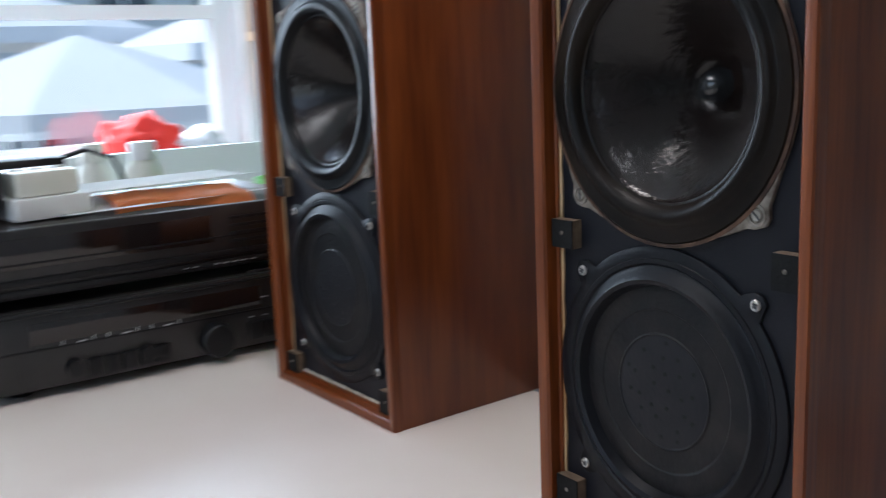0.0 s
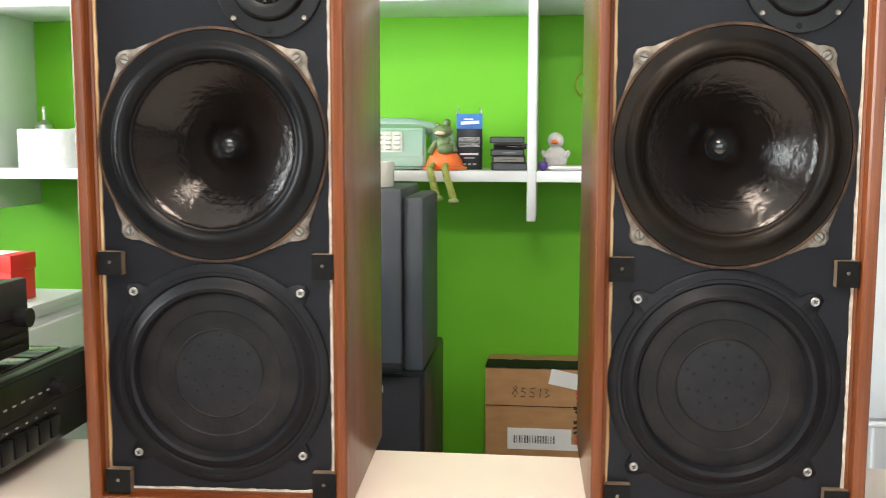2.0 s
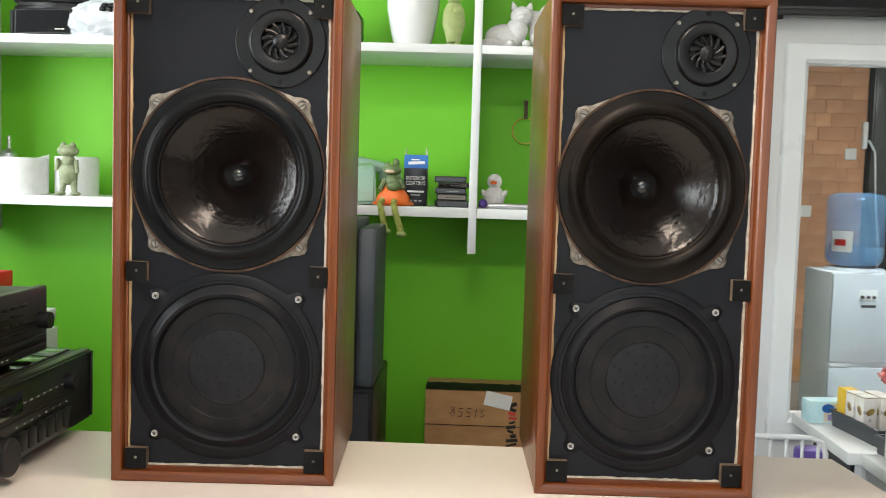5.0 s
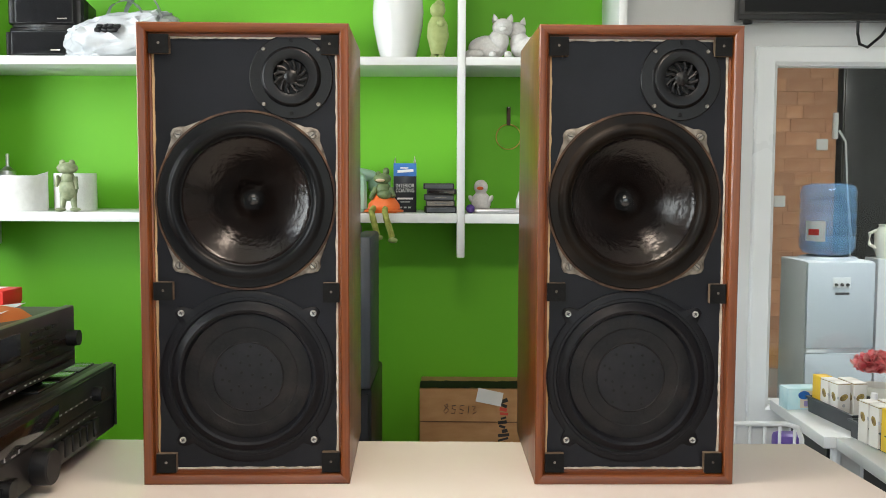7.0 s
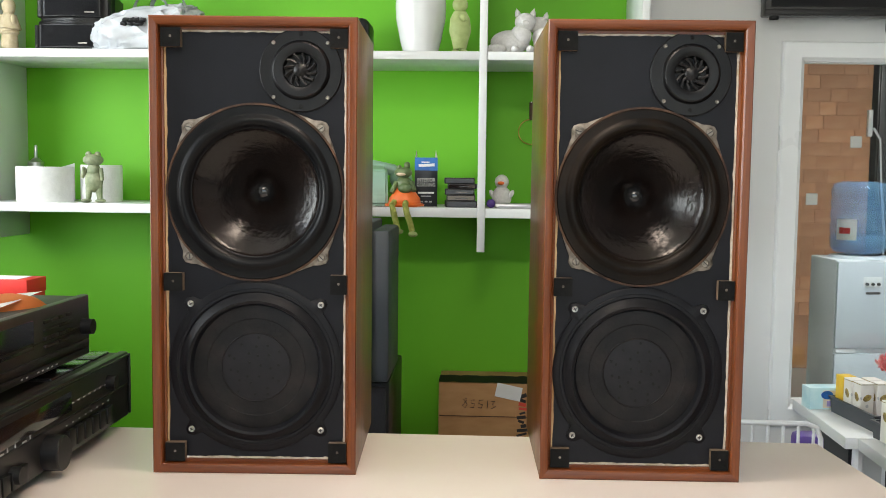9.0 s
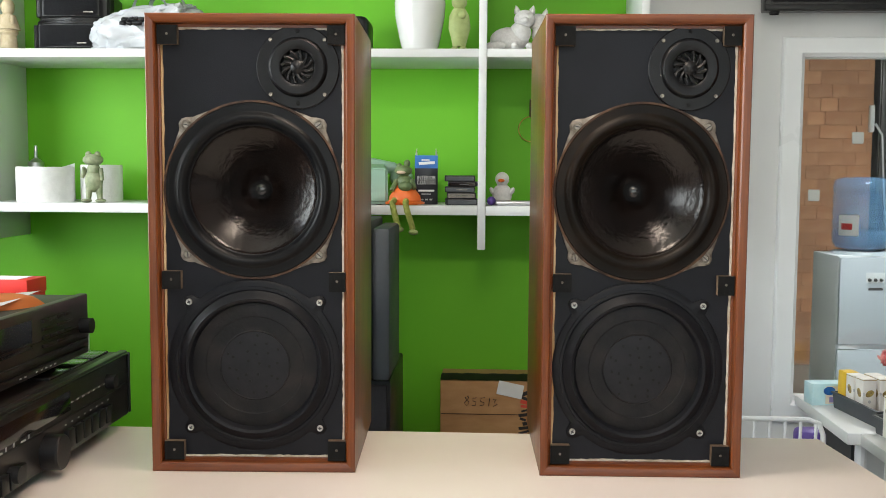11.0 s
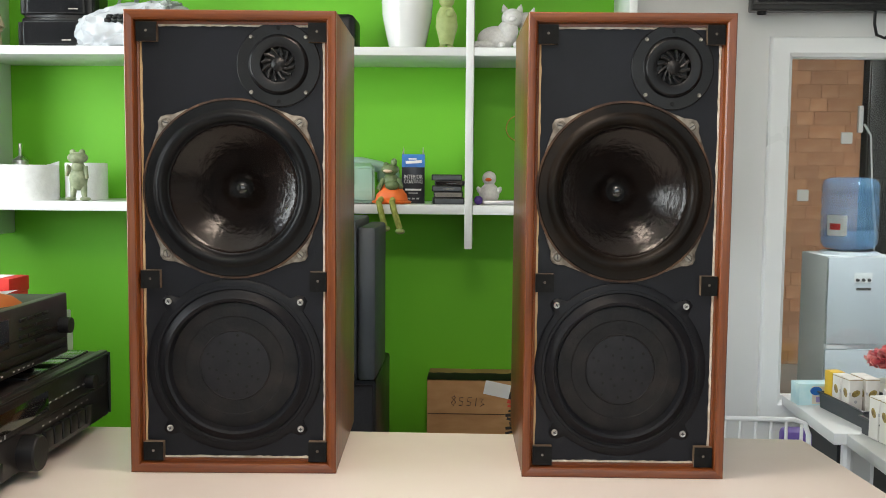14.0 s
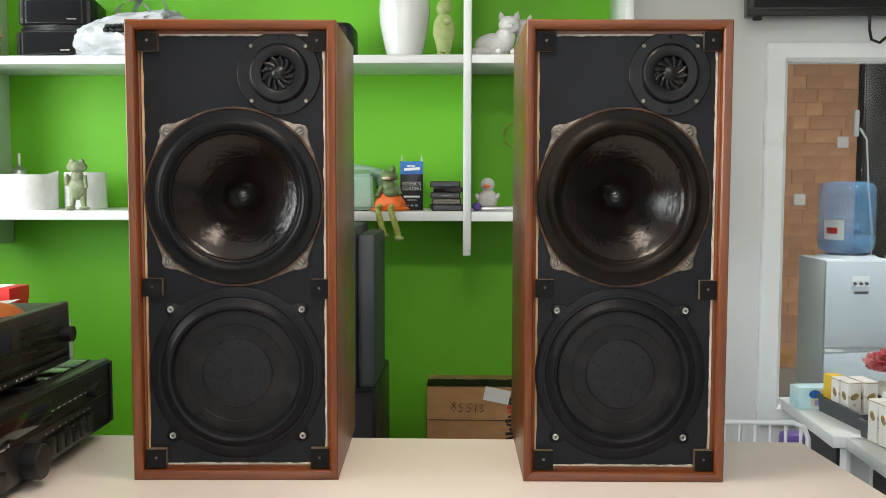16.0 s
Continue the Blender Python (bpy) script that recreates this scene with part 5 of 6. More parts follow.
def crumple(name, mt, label, cat_, at, size, seed, sub=4, fold=0.35):
    bm = B()
    bmesh.ops.create_icosphere(bm, subdivisions=sub, radius=1.0)
    o = Vector((seed * 3.1, seed * 1.7, seed))
    for v in bm.verts:
        n = v.co.normalized()
        k = 1 + fold * noise.noise(n * 1.9 + o) + fold * 0.6 * abs(noise.noise(n * 4.3 + o)) - fold * 0.3 * abs(noise.noise(n * 9 + o))
        v.co = Vector((n.x * size[0] * k, n.y * size[1] * k, max(0.0, size[2] * (0.45 + 0.55 * n.z * k))))
    return single(name, bm, mt, label, cat_, at, smooth=60)


crumple("folded_cap", M["beige_cloth"], "beige and white crumpled cloth cap on the charcoal cabinet", "cap", (-0.465, 1.055, TOP), (0.10, 0.065, 0.10), 2, fold=0.5)
crumple("black_scarf", M["black_cloth"], "black crumpled scarf beside the cap", "scarf", (-0.36, 1.10, TOP), (0.07, 0.05, 0.055), 5)
single("blue_tool", tube(B(), [(-0.06, 0, 0.012), (-0.02, 0, 0.022), (0.03, -0.004, 0.034), (0.065, -0.006, 0.040)], 0.011, 10), M["blue_plastic"], "bright blue plastic tool handle on the scarf", "tool", (-0.385, 1.115, TOP + 0.045))


def pink_cloth():
    def f(u, v):
        x = -0.09 + 0.165 * u
        n = 0.006 * noise.noise(Vector((u * 7, v * 3, 2))) + 0.005 * math.sin(u * 16 + v * 3)
        if v < 0.4:
            return Vector((x, 0.03 - 0.125 * v / 0.4 * 0.72 + n * 0.3, 0.005 + n * 0.4 + 0.004))
        s = (v - 0.4) / 0.6
        return Vector((x * (1 + 0.05 * s), -0.064 - 0.004 * s + n, 0.0035 - (0.098 - 0.028 * math.sin(u * math.pi) ** 4 * (1 if 0.4 < u < 0.7 else 0.2)) * s))
    bm = B()
    sheet(bm, 36, 24, f, 0.0018)
    single("pink_cloth", bm, M["pink_cloth"], "bright pink cloth hanging over the cabinet front edge", "cloth", (-0.405, 1.012, TOP), smooth=60)


pink_cloth()
t = thing("tape_roll", "roll of pale packing tape on the charcoal cabinet", "tape roll", (-0.268, 1.01, TOP))
part("tape", lathe(B(), [(0.033, 0.0), (0.047, 0.0), (0.048, 0.002), (0.048, 0.046), (0.047, 0.048), (0.033, 0.048)], 40, closed=True), M["tape"], t)
part("core", lathe(B(), [(0.0305, 0.0), (0.0325, 0.0), (0.0325, 0.0475), (0.0305, 0.0475)], 32, closed=True), M["cardboard"], t)


# behind the amplifiers: end board, white cabinet, papers and clutter
single("end_board", span(B(), -1.335, -1.315, -0.9, 1.08, 0, 1.103, 0.002), M["white_board"], "plain white upright board at the desk end", "board", kind="structure")
c = thing("white_cabinet", "plain white low cabinet behind the desk", "cabinet", (-1.070, 0.59, 0))
part("body", span(B(), -0.26, 0.25, -0.355, 0.35, 0.0, 0.925), M["white_board"], c)
part("lid", span(B(), -0.262, 0.256, -0.358, 0.352, 0.9255, 0.948, 0.002), M["white_board"], c)
part("door", span(B(), 0.2505, 0.2625, -0.35, 0.345, 0.03, 0.91, 0.0015), M["white_board"], c)
r = thing("red_box", "flat bright red cardboard box on the white cabinet", "box", (-0.933, 0.805, 0.9485), -2)
part("tray", span(B(), -0.073, 0.073, -0.038, 0.038, 0, 0.055, 0.001), M["red"], r)
part("lid", span(B(), -0.075, 0.075, -0.040, 0.040, 0.0552, 0.085, 0.0015), M["red"], r)
part("white_panel", span(B(), -0.05, 0.05, -0.03, 0.03, 0.0851, 0.0857), M["paper"], r, smooth=0)

A2 = D + 0.1925


def paper_sheet(name, mt, label, at, sx, sy, rz, curl, seed):
    bm = B()
    sheet(bm, 14, 12, lambda u, v: Vector(((u - 0.5) * sx, (v - 0.5) * sy, 0.0008 + curl * (max(0, u - 0.55) ** 2 * 3 + 0.25 * (0.5 + 0.5 * noise.noise(Vector((u * 4, v * 4, seed))))))), 0.0004)
    single(name, bm, mt, label, "paper", at, rz, group="papers on the tuner", smooth=60)


paper_sheet("paper_sheet", M["paper"], "loose white printed paper on the tuner", (-0.60, -0.06, A2), 0.21, 0.28, 8, 0.010, 1)
bm = B()
sheet(bm, 24, 14, lambda u, v: Vector((-0.08 + 0.158 * u - 0.02 * math.sin(v * 5) * u, (v - 0.5) * 0.17, 0.0055 + 0.004 * noise.noise(Vector((u * 4, v * 5, 1))) - 0.16 * max(0.0, u - 0.88) ** 1.2 + 0.006 * math.sin(math.pi * u))), 0.0004)
single("orange_sheet", bm, M["orange_paper"], "orange paper drooping over the tuner edge", "paper", (-0.585, -0.03, A2), -4, group="papers on the tuner", smooth=60)
paper_sheet("paper_sheet", M["paper"], "white paper lying over the orange sheet", (-0.655, -0.03, A2 + 0.0160), 0.15, 0.26, 6, 0.008, 3)
for k, (y, w) in enumerate(((-0.195, 0.075),)):
    p = thing("power_strip", "white power adapter strip on top of the tuner", "power strip", (-0.58, y, A2 + 0.026), 10)
    part("body", span(B(), -0.035, 0.035, -w / 2, w / 2, 0, 0.030, 0.004), M["keys"], p)
    for q in range(3):
        part("socket", lathe(B(), [(0.0095, 0.0), (0.0095, 0.0016), (0.0075, 0.0018), (0.007, 0.0003), (0, 0.0003)], 20, Matrix.Translation((0, -0.023 + 0.023 * q, 0.030))), M["white_ink"], p)
part("booklet", span(B(), -0.045, 0.045, -0.045, 0.045, -0.026, -0.0005, 0.001), M["paper"], p, "booklet below the strip")
d = thing("black_pouch", "soft black zipped pouch on the tuner", "pouch", (-0.60, -0.305, A2))
bm = B()
box(bm, (0, 0, 0.045), (0.12, 0.13, 0.088), 0.025, seg=4)
part("body", bm, M["black_cloth"], d)
for z in (0.03, 0.05, 0.068):
    part("zip", tube(B(), [(0.0605, -0.05, z), (0.0618, 0.0, z + 0.002), (0.0605, 0.05, z)], 0.0025), M["plastic_black"], d)
d = thing("black_adapter", "black plug adapter with a curved cable behind the tuner", "adapter", (-0.86, -0.16, D))
part("body", span(B(), -0.04, 0.04, -0.06, 0.06, 0, 0.245, 0.01), M["plastic_black"], d)
part("cable", tube(B(), [(0.02, 0.05, 0.238), (0.03, 0.09, 0.25), (0.03, 0.13, 0.235), (0.035, 0.15, 0.18), (0.04, 0.155, 0.10), (0.05, 0.16, 0.02)], 0.0035), M["plastic_black"], d)


def pill_bottle(x, y, s, cap):
    b = thing("bottle", "white plastic bottle with a green label", "bottle", (x, y, D), group="bottles by the board")
    part("body", lathe(B(), [(0, 0), (0.030 * s, 0), (0.032 * s, 0.004), (0.032 * s, 0.190), (0.022 * s, 0.208), (0.021 * s, 0.216), (0, 0.216)], 24), M["keys"], b)
    part("cap", lathe(B(), [(0.0235 * s, 0.212), (0.0235 * s, 0.240), (0.022 * s, 0.243), (0, 0.243)], 24), M[cap], b)
    part("label", lathe(B(), [(0.0325 * s, 0.06), (0.0325 * s, 0.165)], 24), M["lime_plastic"] if cap == "white_ink" else M["paper"], b)


pill_bottle(-1.02, 0.075, 1.0, "white_ink")
pill_bottle(-1.06, 0.0, 0.95, "keys")

g = thing("green_tray", "lime green plastic tray behind the amplifiers", "tray", (-0.98, 0.37, 0.9485))
part("stand", span(B(), -0.06, 0.06, -0.1, 0.1, 0, 0.077, 0.004), M["paper"], g, "stack of white paper below")
bm = B()
lathe(bm, [(0, 0.079), (0.085, 0.079), (0.10, 0.112), (0.104, 0.112), (0.090, 0.0775), (0, 0.0775)], 28, Matrix.Diagonal((0.7, 1, 1, 1)))
part("tray", bm, M["lime_plastic"], g)
g = thing("jam_jar", "small white jar by the board", "jar", (-1.19, 0.66, 0.9485))
part("body", lathe(B(), [(0, 0), (0.036, 0), (0.038, 0.004), (0.038, 0.09), (0.034, 0.1), (0, 0.1)], 24), M["keys"], g)
part("lid", lathe(B(), [(0.040, 0.095), (0.040, 0.115), (0.038, 0.118), (0, 0.118)], 24), M["white_ink"], g)


def turntable_lid():
    """A clear plate with a black ring lying on the tuner's back corner."""
    p = thing("glass_dish", "clear flat dish holding a black ring on the white cabinet", "dish", (-1.06, 0.62, 0.9485))
    lathe_b = lathe(B(), [(0, 0.012), (0.075, 0.012), (0.085, 0.030), (0.088, 0.030), (0.078, 0.008), (0, 0.008)], 36)
    part("dish", lathe_b, M["glass_green"], p)
    part("foot", lathe(B(), [(0.03, 0), (0.035, 0.0078), (0, 0.0078)], 24), M["glass_green"], p)
    part("ring", lathe(B(), [(0.030, 0.0125), (0.048, 0.0125), (0.048, 0.035), (0.030, 0.035)], 28, closed=True), M["plastic_black"], p)
    part("cap", lathe(B(), [(0.024, 0.0125), (0.022, 0.05), (0, 0.05)], 20), M["plastic_black"], p)


turntable_lid()
b = thing("cream_tray", "cream cardboard tray with sloping sides", "tray", (-1.14, 0.86, 0.9485))
bm = B()
for s in (-1, 1):
    prism(bm, [(-0.07, 0), (0.07, 0), (0.07, 0.055), (0.03, 0.09), (-0.07, 0.09)], Matrix.Translation((0, s * 0.06 - 0.002, 0)) @ Matrix.Rotation(radians(90), 4, "X") @ Matrix.Diagonal((1, 1, 1, 1)), 0.004)
span(bm, -0.07, 0.07, -0.058, 0.054, 0, 0.004)
span(bm, -0.07, -0.066, -0.058, 0.054, 0.004, 0.09)
span(bm, 0.066, 0.07, -0.058, 0.054, 0.004, 0.055)
part("tray", bm, M["cream_box"], b, smooth=0)

# by the street window
w = thing("wooden_bracket", "pale pine wall bracket with a small ledge", "bracket", (WIN_X, 0.705, 1.185))
part("lower_block", span(B(), 0.001, 0.07, -0.055, 0.055, 0.0, 0.15, 0.003), M["light_wood"], w)
part("ledge", span(B(), 0.001, 0.12, -0.07, 0.07, 0.1505, 0.175, 0.002), M["light_wood"], w)
part("upper_board", span(B(), 0.001, 0.05, -0.062, 0.055, 0.1755, 0.62, 0.003), M["light_wood"], w)
crumple("dark_bag", M["black_cloth"], "small dark bag on the window sill", "bag", (WIN_X + 0.17, 0.70, 1.0355), (0.055, 0.06, 0.10), 9)
crumple("red_bag", M["red"], "red plastic shopping bag on the window sill", "bag", (WIN_X + 0.15, 0.27, 1.0355), (0.06, 0.10, 0.13), 12)
crumple("white_bag", M["bag"], "white translucent bag on the window sill", "bag", (WIN_X + 0.16, 0.41, 1.0355), (0.05, 0.07, 0.09), 13)


# right of the speakers: screen, side table and what lies on it
def television():
    t = thing("television", "black flat television mounted on the white wall", "television", (1.28, WALL_Y - 0.06, 1.664))
    part("bezel", span(B(), -0.53, 0.53, -0.022, 0.02, 0.0, 0.62, 0.004), M["tv"], t)
    part("screen", span(B(), -0.515, 0.515, -0.0245, -0.0225, 0.022, 0.605), M["screen"], t, smooth=0)
    part("bottom_strip", span(B(), -0.53, 0.53, -0.026, -0.0225, 0.002, 0.016, 0.001), M["plastic_black"], t)
    part("wall_mount", span(B(), -0.2, 0.2, 0.02, 0.0595, 0.15, 0.45), M["dark_frame"], t)
    for x in (-0.50, 0.50):
        part("foot_socket", lathe(B(), [(0.012, -0.006), (0.013, 0.0), (0, 0.0)], 12, Matrix.Translation((x, 0, 0))), M["plastic_black"], t)
    part("cable", tube(B(), [(-0.215, 0.0, 0.0), (-0.215, 0.0, -0.03), (-0.205, 0.01, -0.055), (-0.18, 0.02, -0.062), (-0.14, 0.03, -0.03), (-0.12, 0.03, 0.0)], 0.004), M["plastic_black"], t)


television()

TZ = 0.665


def side_table(y0, y1, x0):
    t = thing("side_table", "white laminate side table on slim steel legs", "table", (x0, (y0 + y1) / 2, 0), group="side tables")
    h = (y1 - y0) / 2
    part("table_top", span(B(), 0, 0.62, -h, h, TZ - 0.028, TZ, 0.003), M["white_board"], t)
    for x in (0.05, 0.57):
        for y in (-h + 0.05, h - 0.05):
            part("leg", rod(B(), (x, y, 0), (x, y, TZ - 0.0285), 0.014), M["wire"], t, "pale steel leg")
    part("apron", span(B(), 0.035, 0.05, -h + 0.07, h - 0.07, TZ - 0.10, TZ - 0.029), M["dark_frame"], t, "dark steel apron")


side_table(1.095, 1.475, 0.878)
side_table(0.30, 1.09, 0.905)


def stock_tray(x, y, rz):
    t = thing("plastic_tray", "dark grey plastic tray holding small cartons", "tray", (x, y, TZ), rz, group="stock trays")
    bm = B()
    L, W, hh = 0.105, 0.075, 0.036
    span(bm, -W + 0.006, W - 0.006, -L + 0.006, L - 0.006, 0, 0.003)
    for s in (-1, 1):
        prism(bm, [(-L, hh), (L, hh), (L - 0.008, 0), (-L + 0.008, 0)], Matrix.Translation((s * (W - 0.002) - 0.0015, 0, 0)) @ Matrix.Rotation(radians(90), 4, "Z") @ Matrix.Rotation(radians(90), 4, "X"), 0.003)
        span(bm, -W + 0.004, W - 0.004, s * (L - 0.004) - 0.0015, s * (L - 0.004) + 0.0015, 0.003, hh)
    part("tray", bm, M["tray"], t, smooth=0)
    rim = B()
    for s in (-1, 1):
        span(rim, s * W - 0.004, s * W + 0.004, -L - 0.003, L + 0.003, hh, hh + 0.004, 0.001)
        span(rim, -W + 0.004, W - 0.004, s * L - 0.003, s * L + 0.003, hh, hh + 0.004, 0.001)
    part("rim", rim, M["tray"], t)
    return t


def small_carton(x, y, z, rz, mt, h=0.094, w=0.034):
    b = thing("small_carton", "small white carton with a brown oval picture" if mt == "carton" else "small plain yellow carton", "carton", (x, y, z), rz, group="small cartons")
    part("body", span(B(), -w / 2, w / 2, -w / 2, w / 2, 0, h, 0.0008), M[mt], b)
    if mt == "carton":
        for m in (Matrix.Translation((0, -w / 2, h * 0.62)) @ Matrix.Rotation(radians(90), 4, "X"), Matrix.Translation((-w / 2, 0, h * 0.62)) @ Matrix.Rotation(radians(-90), 4, "Y")):
            part("picture", lathe(B(), [(0.010, 0.0), (0.010, 0.0006), (0, 0.0006)], 16, m @ Matrix.Rotation(0.5, 4, "Z") @ Matrix.Diagonal((1.15, 0.75, 1, 1))), M["brown_print"], b, "brown oval print")
            part("picture", lathe(B(), [(0.004, 0.0), (0.004, 0.0006), (0, 0.0006)], 10, m @ Matrix.Translation((0.0, -0.020, 0))), M["legend"], b)
        part("top_band", span(B(), -w / 2 - 0.0003, w / 2 + 0.0003, -w / 2 - 0.0003, w / 2 + 0.0003, h - 0.004, h - 0.0025), M["brown_print"], b)


stock_tray(1.02, 1.255, 8)
stock_tray(1.03, 1.015, 8)
for x, y, mt in ((1.055, 1.325, "yellow"), (1.06, 1.285, "carton"), (1.068, 1.245, "carton"), (1.105, 1.29, "carton"), (1.11, 1.25, "carton"),
                 (1.055, 1.045, "carton"), (1.062, 1.005, "carton"), (1.10, 1.05, "carton"), (1.107, 1.01, "carton"), (1.07, 0.962, "yellow")):
    small_carton(x - 0.095, y, TZ + 0.0032, 10, mt)
b = thing("clear_bottle", "small clear plastic bottle with a white cap in the tray", "bottle", (1.035, 1.195, TZ + 0.0032))
part("body", lathe(B(), [(0, 0), (0.016, 0), (0.017, 0.003), (0.017, 0.045), (0.009, 0.058), (0, 0.058)], 18), M["silver"], b)
part("cap", lathe(B(), [(0.0095, 0.056), (0.0075, 0.078), (0, 0.078)], 16), M["white_ink"], b)


def printed_box(x, y, rz, sx, sy, sz, logo):
    b = thing("wipes_box", "pale cyan carton with a rounded blue logo", "carton", (x, y, TZ), rz, group="cyan cartons")
    part("body", span(B(), -sx, sx, -sy, sy, 0, sz, 0.0008), M["cyan_card"], b)
    m = Matrix.Translation((0, -sy, sz * 0.68)) @ Matrix.Rotation(radians(90), 4, "X")
    part("logo", lathe(B(), [(0.012, 0), (0.012, 0.0007), (0, 0.0007)], 24, m @ Matrix.Diagonal((1.3, 0.9, 1, 1))), M["blue_print"], b, "plain blue oval")
    if logo:
        part("lilac_patch", span(B(), 0.0, sx - 0.004, -sy - 0.0008, -sy, 0.008, 0.022), M["lilac"], b, smooth=0)
        part("yellow_patch", span(B(), -0.01, sx - 0.002, -sy - 0.0004, -sy, 0.004, sz - 0.006), M["cream_box"], b, smooth=0)
    else:
        part("text_bar", span(B(), -sx + 0.006, sx - 0.01, -sy - 0.0006, -sy, sz * 0.38, sz * 0.44), M["blue_print"], b, smooth=0)
        part("text_bar", span(B(), -sx + 0.006, 0.0, -sy - 0.0006, -sy, sz * 0.24, sz * 0.28), M["blue_print"], b, smooth=0)


printed_box(0.925, 1.385, 6, 0.044, 0.025, 0.055, True)
printed_box(0.962, 0.83, 5, 0.032, 0.02, 0.062, False)


def flowers():
    f = thing("flower_arrangement", "bunch of rose red fabric flowers in a low bowl", "flowers", (1.130, 1.385, TZ))
    part("bowl", lathe(B(), [(0, 0), (0.03, 0), (0.042, 0.060), (0.045, 0.060), (0.034, 0.0), (0, 0.001)], 20), M["keys"], f)
    rg = random.Random(3)
    for k in range(26):
        a, rr = k * 2.4, 0.050 * math.sqrt(k / 26)
        c = Vector((rr * math.cos(a), rr * math.sin(a), 0.072 + 0.055 * math.sqrt(max(0, 1 - (rr / 0.056) ** 2)) + rg.uniform(-0.006, 0.006)))
        bm = B()
        for p in range(6):
            q = Euler((rg.uniform(-0.6, 0.6), rg.uniform(-0.6, 0.6), p * 1.05)).to_matrix()
            sheet(bm, 4, 4, lambda u, v: c + q @ Vector((0.002 + 0.020 * u, (v - 0.5) * 0.036 * math.sin(0.5 + 2.2 * u), 0.014 * u * u + 0.005 * math.cos((v - 0.5) * 3) * u)), 0.0006)
        part("blossom", bm, M["rose"], f, smooth=60)


flowers()


def wire_rack():
    r = thing("wire_rack", "white coated wire rack standing behind the desk", "rack", (0.640, 0.86, 0))
    zt = 0.768
    x0, x1, y0, y1 = -0.14, 0.082, -0.05, 0.12
    loop = [(x0, y0, 0.0), (x0, y0, zt - 0.02), (x0 + 0.02, y0, zt), (x1 - 0.03, y0, zt), (x1 - 0.008, y0, zt - 0.008), (x1, y0, zt - 0.03), (x1 + 0.02, y0, 0.0)]
    part("front_frame", tube(B(), loop, 0.0052, 10), M["wire"], r)
    part("lower_rail", tube(B(), [(x0, y0 + 0.004, 0.60), (x1 + 0.004, y0 + 0.004, 0.60)], 0.004, 8), M["wire"], r)
    for k in range(7):
        x = x0 + 0.028 + k * 0.030
        part("wire_bar", tube(B(), [(x, y0, zt - 0.002), (x, y0 + 0.002, 0.55)], 0.0034, 8), M["wire"], r)
    c = thing("blue_bundle", "dark blue folded bundle inside the wire rack", "bundle", (0.735, 0.925, 0))
    part("bundle", box(B(), (0, 0, 0.36), (0.06, 0.05, 0.72), 0.012), M["purple"], c)


wire_rack()


# the back room seen through the interior window
def brick_wall():
    w = thing("brick_pier", "orange brick pier with pale joints in the back room", "wall", (-0.105, 0, 0), kind="structure")
    y = 5.25
    part("mortar_core", span(B(), 1.70, 2.625, y + 0.001, y + 0.4, 0, H - 0.01), M["mortar"], w, smooth=0)
    made = {}
    rg = random.Random(21)
    for row in range(30):
        z = 0.004 + row * 0.0865
        x = 1.72
        lens = [0.23, 0.11, 0.23] if row % 2 else [0.11, 0.23, 0.15]
        k = row % 3
        while x < 2.62:
            L = min(lens[k % 3], 2.622 - x)
            k += 1
            if L > 0.03:
                key = round(L, 2)
                if key not in made:
                    bm = B()
                    box(bm, (0, 0, 0), (key - 0.003, 0.02, 0.0838), 0.0015, seg=1)
                    o = part("brick", bm, M["brick"], w)
                    made[key] = o.data
                else:
                    o = new("brick", made[key])
                    o.parent = w
                o.location = (x + L / 2, y + 0.006 + rg.uniform(-0.004, 0.003), z + 0.043)
            x += L
    for sx, sz in ((2.53, 1.48), (2.265, 1.11)):
        part("socket_plate", box(B(), (sx, y - 0.012, sz), (0.075, 0.014, 0.075), 0.008), M["white_ink"], w, "white wall socket")
    part("switch_bar", box(B(), (2.605, y - 0.03, 1.60), (0.03, 0.03, 0.17), 0.004), M["white_ink"], w, "white power strip on the pier edge")
    part("cord", tube(B(), [(2.63, y - 0.03, 1.57), (2.67, y - 0.04, 1.50), (2.69, y - 0.04, 1.2), (2.72, y - 0.05, 0.9), (2.72, y - 0.05, 0.4)], 0.008), M["wire"], w, "white power cord")


brick_wall()
f = thing("dark_wardrobe", "tall dark glossy cabinet in the back room", "cabinet", (2.82, 5.35, 0))
part("body", span(B(), -0.27, 0.27, -0.12, 0.4, 0, 2.3, 0.006), M["fridge"], f)
part("door", span(B(), -0.265, 0.265, -0.145, -0.1205, 0.05, 2.27, 0.004), M["fridge"], f)
part("handle", tube(B(), [(0.21, -0.15, 0.9), (0.21, -0.18, 0.92), (0.21, -0.18, 1.28), (0.21, -0.15, 1.30)], 0.009), M["silver"], f)
single("room_partition", span(B(), 3.10, 3.9, 5.0, 5.08, 0, H - 0.01), M["white_wall"], "pale partition wall in the back room", "wall", kind="structure", smooth=0)


